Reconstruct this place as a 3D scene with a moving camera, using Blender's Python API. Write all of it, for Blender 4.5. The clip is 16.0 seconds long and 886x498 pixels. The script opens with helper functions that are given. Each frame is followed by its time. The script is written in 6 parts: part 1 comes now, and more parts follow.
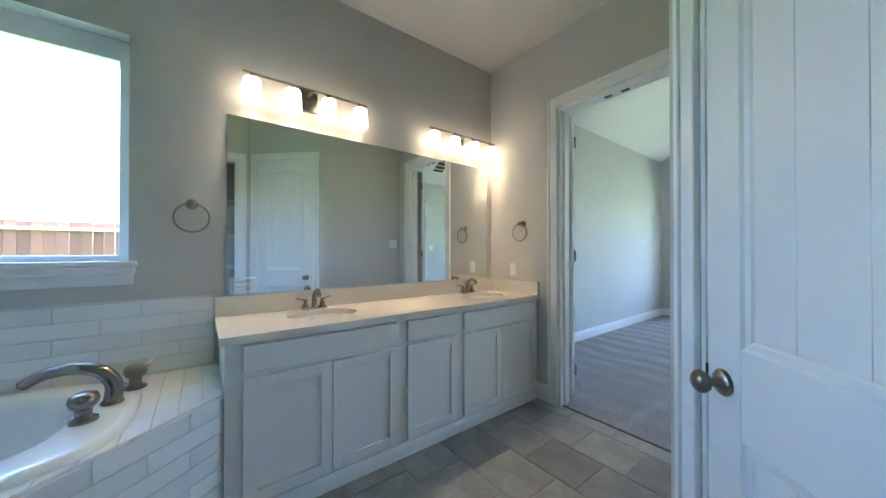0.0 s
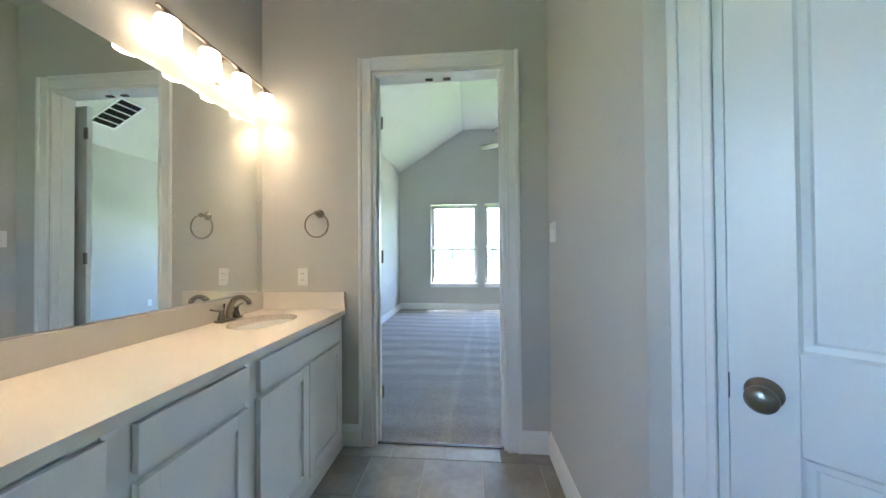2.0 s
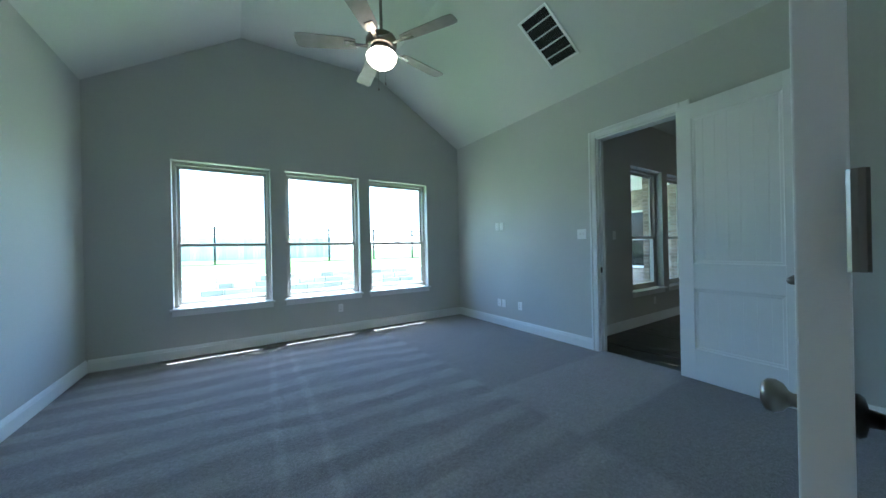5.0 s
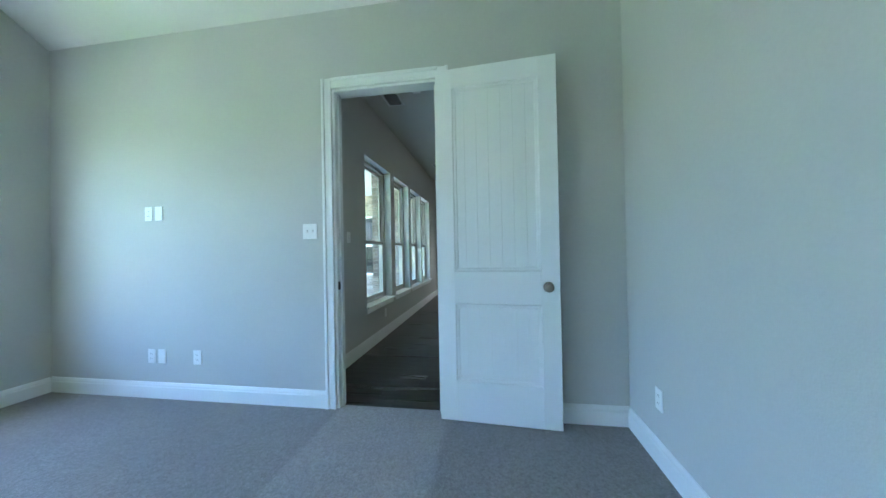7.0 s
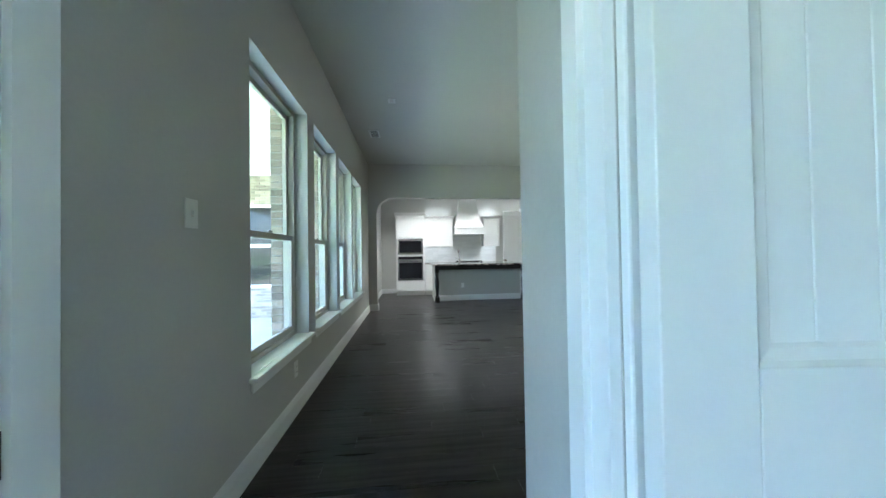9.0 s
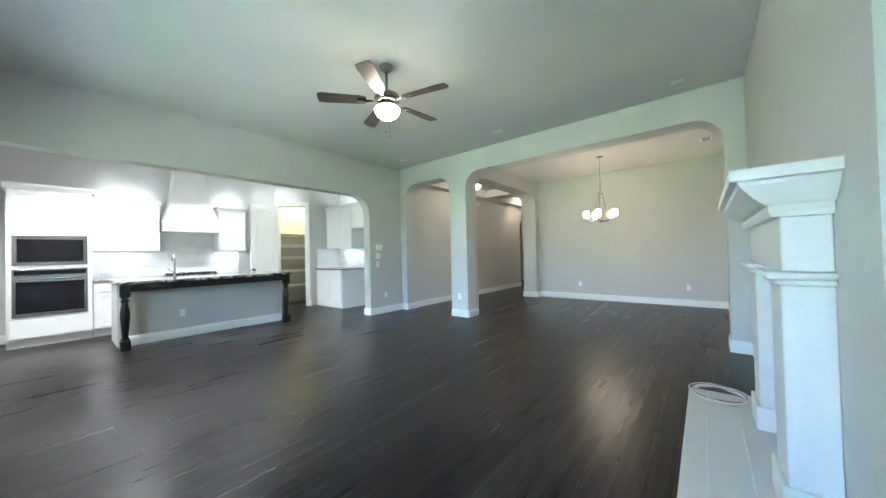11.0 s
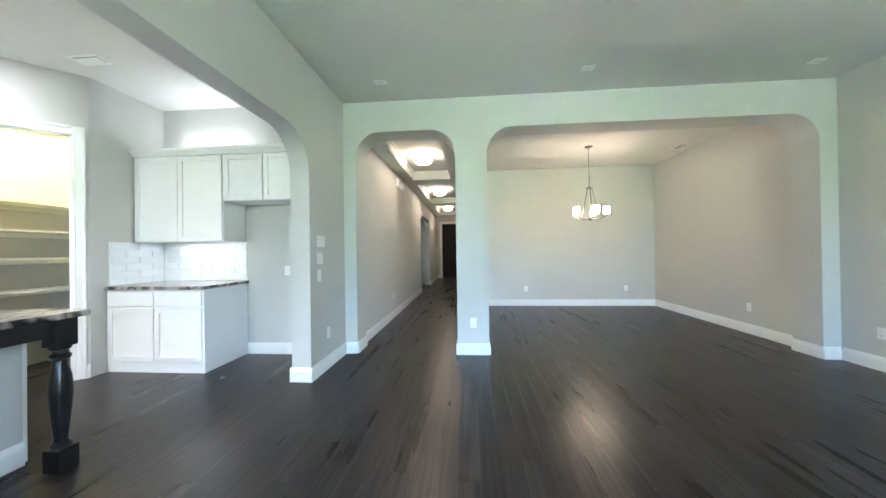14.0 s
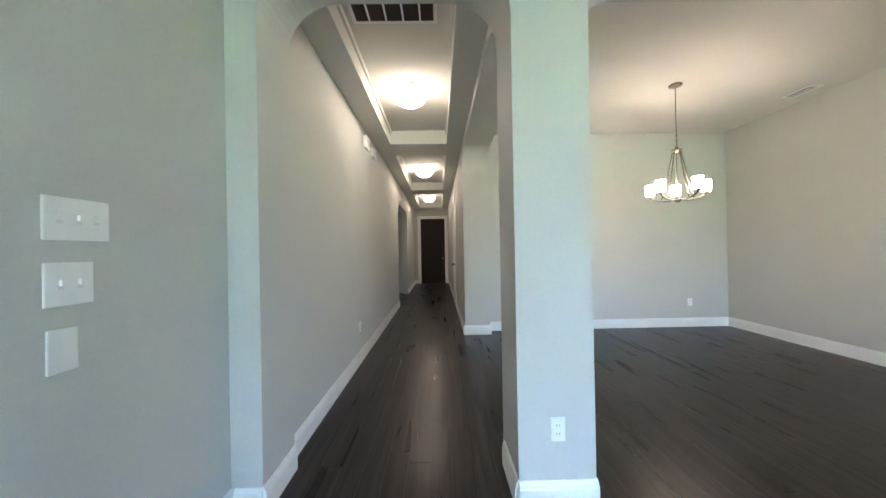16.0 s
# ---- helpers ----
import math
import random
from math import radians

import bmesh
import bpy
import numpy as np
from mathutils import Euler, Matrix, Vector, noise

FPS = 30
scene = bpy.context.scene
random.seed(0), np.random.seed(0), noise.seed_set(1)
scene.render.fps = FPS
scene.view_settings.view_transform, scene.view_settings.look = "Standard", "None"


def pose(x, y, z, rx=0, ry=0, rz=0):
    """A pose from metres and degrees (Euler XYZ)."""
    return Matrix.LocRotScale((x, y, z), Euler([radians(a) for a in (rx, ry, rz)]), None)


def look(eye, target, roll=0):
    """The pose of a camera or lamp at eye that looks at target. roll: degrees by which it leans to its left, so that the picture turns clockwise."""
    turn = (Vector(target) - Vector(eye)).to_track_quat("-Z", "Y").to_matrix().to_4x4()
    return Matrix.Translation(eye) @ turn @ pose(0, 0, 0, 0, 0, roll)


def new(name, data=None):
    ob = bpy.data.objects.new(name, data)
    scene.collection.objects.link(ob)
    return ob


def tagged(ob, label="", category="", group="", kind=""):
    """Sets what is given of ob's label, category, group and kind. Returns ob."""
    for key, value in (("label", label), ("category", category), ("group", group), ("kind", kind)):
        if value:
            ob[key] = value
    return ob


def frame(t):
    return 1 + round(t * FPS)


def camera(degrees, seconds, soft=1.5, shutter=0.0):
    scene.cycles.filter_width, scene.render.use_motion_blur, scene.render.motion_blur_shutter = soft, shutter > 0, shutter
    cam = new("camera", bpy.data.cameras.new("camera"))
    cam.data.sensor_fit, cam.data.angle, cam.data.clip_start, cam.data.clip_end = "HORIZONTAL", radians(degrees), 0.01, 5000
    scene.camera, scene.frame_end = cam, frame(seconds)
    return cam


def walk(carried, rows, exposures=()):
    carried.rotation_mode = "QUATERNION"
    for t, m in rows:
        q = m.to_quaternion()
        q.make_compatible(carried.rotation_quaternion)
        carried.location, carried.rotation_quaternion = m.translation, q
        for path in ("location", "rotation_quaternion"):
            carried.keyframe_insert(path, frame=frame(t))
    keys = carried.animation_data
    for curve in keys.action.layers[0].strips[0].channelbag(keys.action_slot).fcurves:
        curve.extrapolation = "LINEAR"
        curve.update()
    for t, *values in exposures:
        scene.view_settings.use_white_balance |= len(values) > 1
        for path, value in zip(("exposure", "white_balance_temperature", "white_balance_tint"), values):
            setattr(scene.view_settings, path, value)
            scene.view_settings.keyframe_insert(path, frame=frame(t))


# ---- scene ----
cam = camera(108.6, 16.0)
PATH = [
    (0, (0.149, 0.175, 1.267), (-1.447, 1.381, 1.28), 0.0),
    (0.5, (-0.08, 0.123, 1.258), (-1.413, 1.613, 1.279), 0.1),
    (1, (-0.342, 0.131, 1.259), (-1.298, 1.888, 1.277), 0.0),
    (1.5, (-0.554, 0.248, 1.255), (-1.091, 2.174, 1.28), 0.0),
    (2, (-0.732, 0.463, 1.251), (-0.897, 2.456, 1.274), -0.4),
    (2.5, (-0.826, 0.79, 1.244), (-0.802, 2.79, 1.266), -0.3),
    (3, (-0.897, 1.186, 1.228), (-0.835, 3.185, 1.248), -0.6),
    (3.2, (-0.906, 1.34, 1.222), (-0.844, 3.339, 1.242), -0.65),
    (5.3, (-0.949, 2.884, 1.201), (0.363, 4.393, 1.205), -1.2),
    (5.5, (-0.883, 3.003, 1.191), (0.566, 4.381, 1.2), -1.2),
    (6, (-0.621, 3.257, 1.182), (1.117, 4.248, 1.187), -1.3),
    (6.5, (-0.224, 3.395, 1.172), (1.694, 3.963, 1.183), -1.3),
    (7, (0.231, 3.586, 1.178), (2.208, 3.893, 1.192), -1.1),
    (7.5, (0.69, 3.774, 1.178), (2.682, 3.951, 1.197), -1.0),
    (8, (1.175, 3.95, 1.182), (3.174, 4.012, 1.211), -0.6),
    (8.5, (1.645, 4.10, 1.18), (3.644, 4.062, 1.21), -0.6),
    (9, (2.082, 4.24, 1.172), (4.072, 4.035, 1.20), -0.9),
    (9.5, (2.53, 4.213, 1.158), (4.459, 3.686, 1.185), -0.8),
    (10, (2.84, 4.138, 1.182), (4.637, 3.26, 1.186), -0.6),
    (10.2, (2.932, 4.156, 1.154), (4.641, 3.118, 1.167), -0.7),
    (12.3, (5.499, 4.206, 1.234), (6.101, 2.299, 1.25), -0.7),
    (12.5, (5.755, 4.136, 1.208), (6.286, 2.208, 1.224), -0.3),
    (13, (6.333, 3.92, 1.225), (6.717, 1.957, 1.239), -0.4),
    (13.5, (6.88, 3.609, 1.229), (7.144, 1.626, 1.244), -0.5),
    (14, (7.301, 3.162, 1.24), (7.463, 1.169, 1.249), -0.8),
    (14.5, (7.514, 2.627, 1.245), (7.59, 0.628, 1.25), -1.1),
    (15, (7.61, 2.058, 1.264), (7.643, 0.058, 1.265), -1.2),
    (15.5, (7.71, 1.475, 1.255), (7.715, -0.525, 1.258), -1.1),
    (16, (7.815, 0.897, 1.251), (7.789, -1.102, 1.256), -1.0),
]
EXPO = [(0, 4.45, 5250, 12), (0.6, 4.6, 5300, 12), (1.5, 4.65, 5350, 12), (3.0, 4.5, 5450, 11), (5.3, 3.25, 4900, 3), (6.0, 3.35, 4900, 3), (6.5, 3.95, 4900, 4), (7.5, 4.5, 5050, 5), (9.0, 4.82, 5150, 6), (9.5, 5.2, 5150, 6), (10.2, 5.42, 5150, 7), (12.3, 6.03, 5250, 9), (14, 6.0, 5250, 10), (16, 5.8, 5250, 12)]
SKY = 0.15
import functools


scene.view_settings.exposure = 0.0
walk(cam, [(t, look(e, a, r)) for t, e, a, r in PATH], EXPO)

# ---- world and large lights ----
SUN_EL, SUN_AZ = radians(77.6), radians(18)
world = bpy.data.worlds.new("sky")
scene.world = world
world.use_nodes = True
wn = world.node_tree.nodes
sky = wn.new("ShaderNodeTexSky")
sky.sky_type = "NISHITA"
sky.sun_disc = False
sky.sun_elevation, sky.sun_rotation = SUN_EL, SUN_AZ
sky.air_density, sky.dust_density = 1.0, 1.5
world.node_tree.links.new(sky.outputs[0], wn["Background"].inputs[0])
wn["Background"].inputs[1].default_value = SKY
sun = new("sun", bpy.data.lights.new("sun", "SUN"))
sun.data.energy, sun.data.angle, sun.data.color = 5.0, radians(0.5), (1.0, 0.95, 0.88)
sun.matrix_world = look((math.sin(SUN_AZ) * math.cos(SUN_EL), math.cos(SUN_AZ) * math.cos(SUN_EL), math.sin(SUN_EL)), (0, 0, 0))


# ---- materials ----
def material(name, color, rough=0.6, metal=0.0, grain=0.04, grain_scale=60, blotch=0.05, blotch_scale=1.5, bump=0.1, bump_scale=220, spec=0.5, coat=0.0):
    """A painted, stony or metal surface with variation at two scales and a fine relief."""
    m = bpy.data.materials.new(name)
    m.use_nodes = True
    nt = m.node_tree
    n, l = nt.nodes, nt.links
    b = n["Principled BSDF"]
    tc = n.new("ShaderNodeTexCoord")
    f, g = n.new("ShaderNodeTexNoise"), n.new("ShaderNodeTexNoise")
    f.inputs["Scale"].default_value, g.inputs["Scale"].default_value = grain_scale, blotch_scale
    f.inputs["Detail"].default_value, g.inputs["Detail"].default_value = 4, 3
    for k in (f, g):
        l.new(tc.outputs["Object"], k.inputs["Vector"])
    def spread(src, amount):
        k = n.new("ShaderNodeMapRange")
        k.inputs["To Min"].default_value, k.inputs["To Max"].default_value = 1 - amount, 1 + amount
        l.new(src, k.inputs["Value"])
        return k.outputs[0]
    mul = n.new("ShaderNodeMath")
    mul.operation = "MULTIPLY"
    l.new(spread(f.outputs[0], grain), mul.inputs[0])
    l.new(spread(g.outputs[0], blotch), mul.inputs[1])
    mix = n.new("ShaderNodeVectorMath")
    mix.operation = "SCALE"
    mix.inputs[0].default_value = color
    l.new(mul.outputs[0], mix.inputs["Scale"])
    l.new(mix.outputs[0], b.inputs["Base Color"])
    r = n.new("ShaderNodeMapRange")
    r.inputs["To Min"].default_value, r.inputs["To Max"].default_value = max(0.02, rough - 0.07), min(1, rough + 0.07)
    l.new(g.outputs[0], r.inputs["Value"])
    l.new(r.outputs[0], b.inputs["Roughness"])
    b.inputs["Metallic"].default_value = metal
    b.inputs["Specular IOR Level"].default_value = spec
    b.inputs["Coat Weight"].default_value = coat
    if bump:
        h, p = n.new("ShaderNodeTexNoise"), n.new("ShaderNodeBump")
        h.inputs["Scale"].default_value = bump_scale
        h.inputs["Detail"].default_value = 3
        p.inputs["Strength"].default_value, p.inputs["Distance"].default_value = bump, 0.004
        l.new(tc.outputs["Object"], h.inputs["Vector"])
        l.new(h.outputs[0], p.inputs["Height"])
        l.new(p.outputs[0], b.inputs["Normal"])
    return m


def glow(name, color, strength):
    m = bpy.data.materials.new(name)
    m.use_nodes = True
    b = m.node_tree.nodes["Principled BSDF"]
    b.inputs["Base Color"].default_value = (0.9, 0.88, 0.84, 1)
    b.inputs["Emission Color"].default_value = (*color, 1)
    b.inputs["Emission Strength"].default_value = strength
    return m


WALL = material("wall_paint", (0.53, 0.53, 0.50), 0.7, bump=0.22, bump_scale=130)
CEIL = material("ceiling_paint", (0.64, 0.64, 0.60), 0.85, bump=0.3, bump_scale=110)
TRIM = material("white_trim", (0.80, 0.81, 0.80), 0.33, grain=0.02, blotch=0.03, bump=0.05)
CAB = material("white_cabinet", (0.80, 0.80, 0.79), 0.38, grain=0.015, blotch=0.03, bump=0.04)
QUARTZ = material("quartz_counter", (0.72, 0.68, 0.62), 0.16, grain=0.06, grain_scale=180, blotch=0.03, bump=0.0)
NICKEL = material("brushed_nickel", (0.25, 0.225, 0.195), 0.28, 1.0, grain=0.06, grain_scale=250, blotch=0.05, bump=0.03)
BRONZE = material("dark_bronze", (0.11, 0.09, 0.08), 0.35, 1.0)
STEEL = material("stainless_steel", (0.45, 0.44, 0.43), 0.25, 1.0, grain=0.05, grain_scale=200)
BLACKGLASS = material("black_oven_glass", (0.012, 0.012, 0.014), 0.08, grain=0.0, blotch=0.0, bump=0.0, spec=0.25)
BLACKWOOD = material("black_painted_wood", (0.012, 0.011, 0.012), 0.28, grain=0.2, grain_scale=40, blotch=0.2, bump=0.05)
PORCELAIN = material("white_porcelain", (0.80, 0.80, 0.78), 0.12, grain=0.01, blotch=0.02, bump=0.0, coat=0.3)
ACRYLIC = material("tub_acrylic", (0.82, 0.83, 0.83), 0.14, grain=0.01, blotch=0.02, bump=0.0, coat=0.4)
SUBWAY = material("subway_tile", (0.78, 0.80, 0.80), 0.14, grain=0.02, blotch=0.05, bump=0.06, bump_scale=12)
TUBGROUT = material("light_grout", (0.66, 0.66, 0.64), 0.9, grain=0.1, blotch=0.1)
PALEGROUT = material("pale_grout", (0.74, 0.74, 0.72), 0.9, grain=0.06, blotch=0.06)
GROUT = material("grey_grout", (0.42, 0.40, 0.37), 0.9, grain=0.15, blotch=0.15)
PLASTIC = material("white_plastic", (0.82, 0.82, 0.80), 0.35, grain=0.0, blotch=0.03, bump=0.0)
# near-black; carries the shade inside slots and vent openings as colour
SLOT = material("dark_slot", (0.02, 0.02, 0.02), 0.6)
# almond, darkened further: the frames' shade against the daylight is in this colour
VINYL = material("shaded_almond_vinyl", (0.50, 0.47, 0.42), 0.45, grain=0.02, blotch=0.05, bump=0.04)
WOODSHELF = material("painted_shelf", (0.80, 0.79, 0.72), 0.5)
CORDW = material("white_cable", (0.75, 0.72, 0.70), 0.5)
CORDP = material("pink_cable", (0.62, 0.40, 0.38), 0.5)
CORDK = material("black_cable", (0.03, 0.03, 0.035), 0.5)
CONCRETE = material("patio_concrete", (0.42, 0.41, 0.38), 0.85, grain=0.12, blotch=0.15, bump=0.4)
STONE = material("limestone_rock", (0.56, 0.51, 0.44), 0.9, grain=0.2, grain_scale=8, blotch=0.25, bump=0.8, bump_scale=15)
IRON = material("black_iron", (0.02, 0.02, 0.02), 0.5, 0.6)
CEDAR = material("cedar_board", (0.17, 0.068, 0.045), 0.85, grain=0.25, grain_scale=14, blotch=0.25, blotch_scale=4, bump=0.5, bump_scale=60)
# far paler than the cedar: sun on the top rail is put into the colour
SUNLIT_RAIL = material("sunlit_rail_wood", (0.55, 0.42, 0.32), 0.85, grain=0.2, grain_scale=14, blotch=0.2)
BARK = material("tree_bark", (0.10, 0.075, 0.05), 0.95, grain=0.3, grain_scale=20, bump=1.0, bump_scale=30)
LEAF = material("tree_leaves", (0.05, 0.085, 0.025), 0.7, grain=0.35, grain_scale=5, blotch=0.3, bump=0.0)
FRONTDOOR = material("dark_walnut_door", (0.012, 0.008, 0.006), 0.8, grain=0.3, grain_scale=20, blotch=0.2)
SHADEGLASS = glow("lit_opal_glass_bath", (1.0, 0.70, 0.40), 0.42)
BULB = glow("lit_bulb", (1.0, 0.66, 0.34), 12.0)
BOWLGLASS = glow("lit_bowl_glass", (1.0, 0.76, 0.50), 1.7)
HALLGLASS = glow("lit_hall_glass", (1.0, 0.72, 0.46), 0.62)
CUPGLASS = glow("lit_cup_glass", (1.0, 0.71, 0.43), 1.35)
CANGLOW = glow("lit_can_lens", (1.0, 0.90, 0.76), 2)


def object_random(m, socket_color, low, high):
    """Lets each piece differ by its own random number."""
    nt = m.node_tree
    b = nt.nodes["Principled BSDF"]
    src = b.inputs["Base Color"].links[0].from_socket
    oi = nt.nodes.new("ShaderNodeObjectInfo")
    mr = nt.nodes.new("ShaderNodeMapRange")
    mr.inputs["To Min"].default_value, mr.inputs["To Max"].default_value = low, high
    nt.links.new(oi.outputs["Random"], mr.inputs["Value"])
    vm = nt.nodes.new("ShaderNodeVectorMath")
    vm.operation = "SCALE"
    nt.links.new(src, vm.inputs[0])
    nt.links.new(mr.outputs[0], vm.inputs["Scale"])
    nt.links.new(vm.outputs[0], b.inputs["Base Color"])


def island_random(m, low, high):
    """Lets each joined piece differ."""
    nt = m.node_tree
    b = nt.nodes["Principled BSDF"]
    src = b.inputs["Base Color"].links[0].from_socket
    ge = nt.nodes.new("ShaderNodeNewGeometry")
    mr = nt.nodes.new("ShaderNodeMapRange")
    mr.inputs["To Min"].default_value, mr.inputs["To Max"].default_value = low, high
    nt.links.new(ge.outputs["Random Per Island"], mr.inputs["Value"])
    vm = nt.nodes.new("ShaderNodeVectorMath")
    vm.operation = "SCALE"
    nt.links.new(src, vm.inputs[0])
    nt.links.new(mr.outputs[0], vm.inputs["Scale"])
    nt.links.new(vm.outputs[0], b.inputs["Base Color"])


def plank_material(name, by_island):
    """Dark stained, hand-scraped oak: long grain along y, colour by board, semi-gloss."""
    m = bpy.data.materials.new(name)
    m.use_nodes = True
    nt = m.node_tree
    n, l = nt.nodes, nt.links
    b = n["Principled BSDF"]
    if by_island:
        rnd = n.new("ShaderNodeNewGeometry").outputs["Random Per Island"]
    else:
        rnd = n.new("ShaderNodeObjectInfo").outputs["Random"]
    ge = n.new("ShaderNodeNewGeometry")
    off = n.new("ShaderNodeVectorMath")
    off.operation = "ADD"
    sc = n.new("ShaderNodeVectorMath")
    sc.operation = "SCALE"
    sc.inputs[0].default_value = (37, 53, 0)
    l.new(rnd, sc.inputs["Scale"])
    l.new(ge.outputs["Position"], off.inputs[0])
    l.new(sc.outputs[0], off.inputs[1])
    mp = n.new("ShaderNodeMapping")
    mp.inputs["Scale"].default_value = (22, 0.8, 1)
    l.new(off.outputs[0], mp.inputs["Vector"])
    g = n.new("ShaderNodeTexNoise")
    g.inputs["Scale"].default_value, g.inputs["Detail"].default_value, g.inputs["Roughness"].default_value = 1.4, 5, 0.55
    l.new(mp.outputs[0], g.inputs["Vector"])
    ramp = n.new("ShaderNodeValToRGB")
    ramp.color_ramp.elements[0].position, ramp.color_ramp.elements[0].color = 0.34, (0.0080, 0.0069, 0.0066, 1)
    ramp.color_ramp.elements[1].position, ramp.color_ramp.elements[1].color = 0.68, (0.0325, 0.0275, 0.0258, 1)
    l.new(g.outputs[0], ramp.inputs[0])
    tone = n.new("ShaderNodeMapRange")
    tone.inputs["To Min"].default_value, tone.inputs["To Max"].default_value = 0.79, 1.21
    l.new(rnd, tone.inputs["Value"])
    cm = n.new("ShaderNodeMapping")
    cm.inputs["Scale"].default_value = (5.0, 0.42, 1)
    l.new(off.outputs[0], cm.inputs["Vector"])
    cloud = n.new("ShaderNodeTexNoise")
    cloud.inputs["Scale"].default_value, cloud.inputs["Detail"].default_value = 1.5, 3
    l.new(cm.outputs[0], cloud.inputs["Vector"])
    cr = n.new("ShaderNodeMapRange")
    cr.inputs["From Min"].default_value, cr.inputs["From Max"].default_value = 0.3, 0.7
    cr.inputs["To Min"].default_value, cr.inputs["To Max"].default_value = 0.62, 1.45
    l.new(cloud.outputs[0], cr.inputs["Value"])
    tc_ = n.new("ShaderNodeMath")
    tc_.operation = "MULTIPLY"
    l.new(tone.outputs[0], tc_.inputs[0])
    l.new(cr.outputs[0], tc_.inputs[1])
    vm = n.new("ShaderNodeVectorMath")
    vm.operation = "SCALE"
    l.new(ramp.outputs[0], vm.inputs[0])
    l.new(tc_.outputs[0], vm.inputs["Scale"])
    l.new(vm.outputs[0], b.inputs["Base Color"])
    rr = n.new("ShaderNodeMapRange")
    rr.inputs["To Min"].default_value, rr.inputs["To Max"].default_value = 0.26, 0.33
    rr.inputs["From Min"].default_value, rr.inputs["From Max"].default_value = 0.3, 0.7
    l.new(cloud.outputs[0], rr.inputs["Value"])
    l.new(rr.outputs[0], b.inputs["Roughness"])
    b.inputs["Specular IOR Level"].default_value = 0.26
    bp = n.new("ShaderNodeBump")
    bp.inputs["Strength"].default_value, bp.inputs["Distance"].default_value = 0.09, 0.002
    l.new(g.outputs[0], bp.inputs["Height"])
    l.new(bp.outputs[0], b.inputs["Normal"])
    return m


PLANK = plank_material("oak_plank", False)
PLANKS = plank_material("oak_planks_far", True)
TILE = material("grey_slate_tile", (0.265, 0.252, 0.225), 0.33, grain=0.16, grain_scale=22, blotch=0.45, blotch_scale=5, bump=0.14, bump_scale=16)
object_random(TILE, None, 0.75, 1.3)
object_random(SUBWAY, None, 0.93, 1.05)
object_random(CEDAR, None, 0.7, 1.3)
island_random(STONE, 0.6, 1.3)
island_random(LEAF, 0.5, 1.6)


def carpet_material():
    """Cut pile as the vacuum cleaner left it: combed rows on one side, plain swaths towards the door, two wheel tracks."""
    m = bpy.data.materials.new("grey_carpet")
    m.use_nodes = True
    nt = m.node_tree
    n, l = nt.nodes, nt.links
    b = n["Principled BSDF"]
    tc = n.new("ShaderNodeTexCoord")

    def noise(scale, detail, rough=0.5):
        k = n.new("ShaderNodeTexNoise")
        k.inputs["Scale"].default_value, k.inputs["Detail"].default_value, k.inputs["Roughness"].default_value = scale, detail, rough
        l.new(tc.outputs["Object"], k.inputs["Vector"])
        return k.outputs[0]

    def calc(op, p, q=0.0, r=0.0):
        k = n.new("ShaderNodeMath")
        k.operation = op
        for v, socket in zip((p, q, r), k.inputs):
            if isinstance(v, (int, float)):
                socket.default_value = v
            else:
                l.new(v, socket)
        return k.outputs[0]

    def ranged(src, lo, hi, a=0.0, z=1.0, smooth=False):
        k = n.new("ShaderNodeMapRange")
        k.interpolation_type = "SMOOTHSTEP" if smooth else "LINEAR"
        for socket, v in zip(("From Min", "From Max", "To Min", "To Max"), (a, z, lo, hi)):
            k.inputs[socket].default_value = v
        l.new(src, k.inputs["Value"])
        return k.outputs[0]

    tuft, clump, wob, patch = noise(230, 4), noise(60, 3), noise(3.0, 2), noise(0.9, 2)
    axes = n.new("ShaderNodeSeparateXYZ")
    l.new(tc.outputs["Object"], axes.inputs[0])
    sway = ranged(wob, -0.06, 0.06)
    x, y = calc("ADD", axes.outputs[0], sway), calc("ADD", axes.outputs[1], ranged(patch, -0.2, 0.2))
    # combed rows along x, west of the edge where the strokes turn
    rows = ranged(calc("SINE", calc("MULTIPLY", calc("ADD", y, calc("MULTIPLY", x, 0.03)), 20.5)), 0.80, 1.15, -0.6, 0.6, True)
    comb = n.new("ShaderNodeMix")
    comb.inputs["A"].default_value = 1.0
    l.new(ranged(x, 1.0, 0.0, 0.84, 0.90), comb.inputs["Factor"])
    l.new(calc("ADD", calc("MULTIPLY", calc("MULTIPLY", calc("SUBTRACT", rows, 1.0), ranged(wob, 0.2, 1.3, 0.3, 0.7)), ranged(axes.outputs[1], 0.35, 1.0, 3.5, 4.3)), 1.0), comb.inputs["B"])
    # plain swaths before the door
    east_part = ranged(x, 0.0, 1.0, 0.84, 0.90)
    swath = calc("ADD", ranged(axes.outputs[1], 0.82, 1.12, 3.88, 3.95, True), ranged(axes.outputs[1], 0.0, -0.22, 4.72, 4.77, True))
    plain = n.new("ShaderNodeMix")
    plain.inputs["A"].default_value = 1.0
    l.new(east_part, plain.inputs["Factor"])
    l.new(swath, plain.inputs["B"])
    # pale wheel tracks running towards the windows
    tracks = 1.0
    for x0, slope in ((-1.09, 0.068), (-0.68, 0.038)):
        off = calc("ABSOLUTE", calc("SUBTRACT", calc("MULTIPLY_ADD", axes.outputs[1], -slope, x), x0))
        tracks = calc("ADD", ranged(off, 0.16, 0.0, 0.012, 0.05, True), tracks)
    v = calc("MULTIPLY", ranged(tuft, 0.35, 1.65), ranged(clump, 0.65, 1.35))
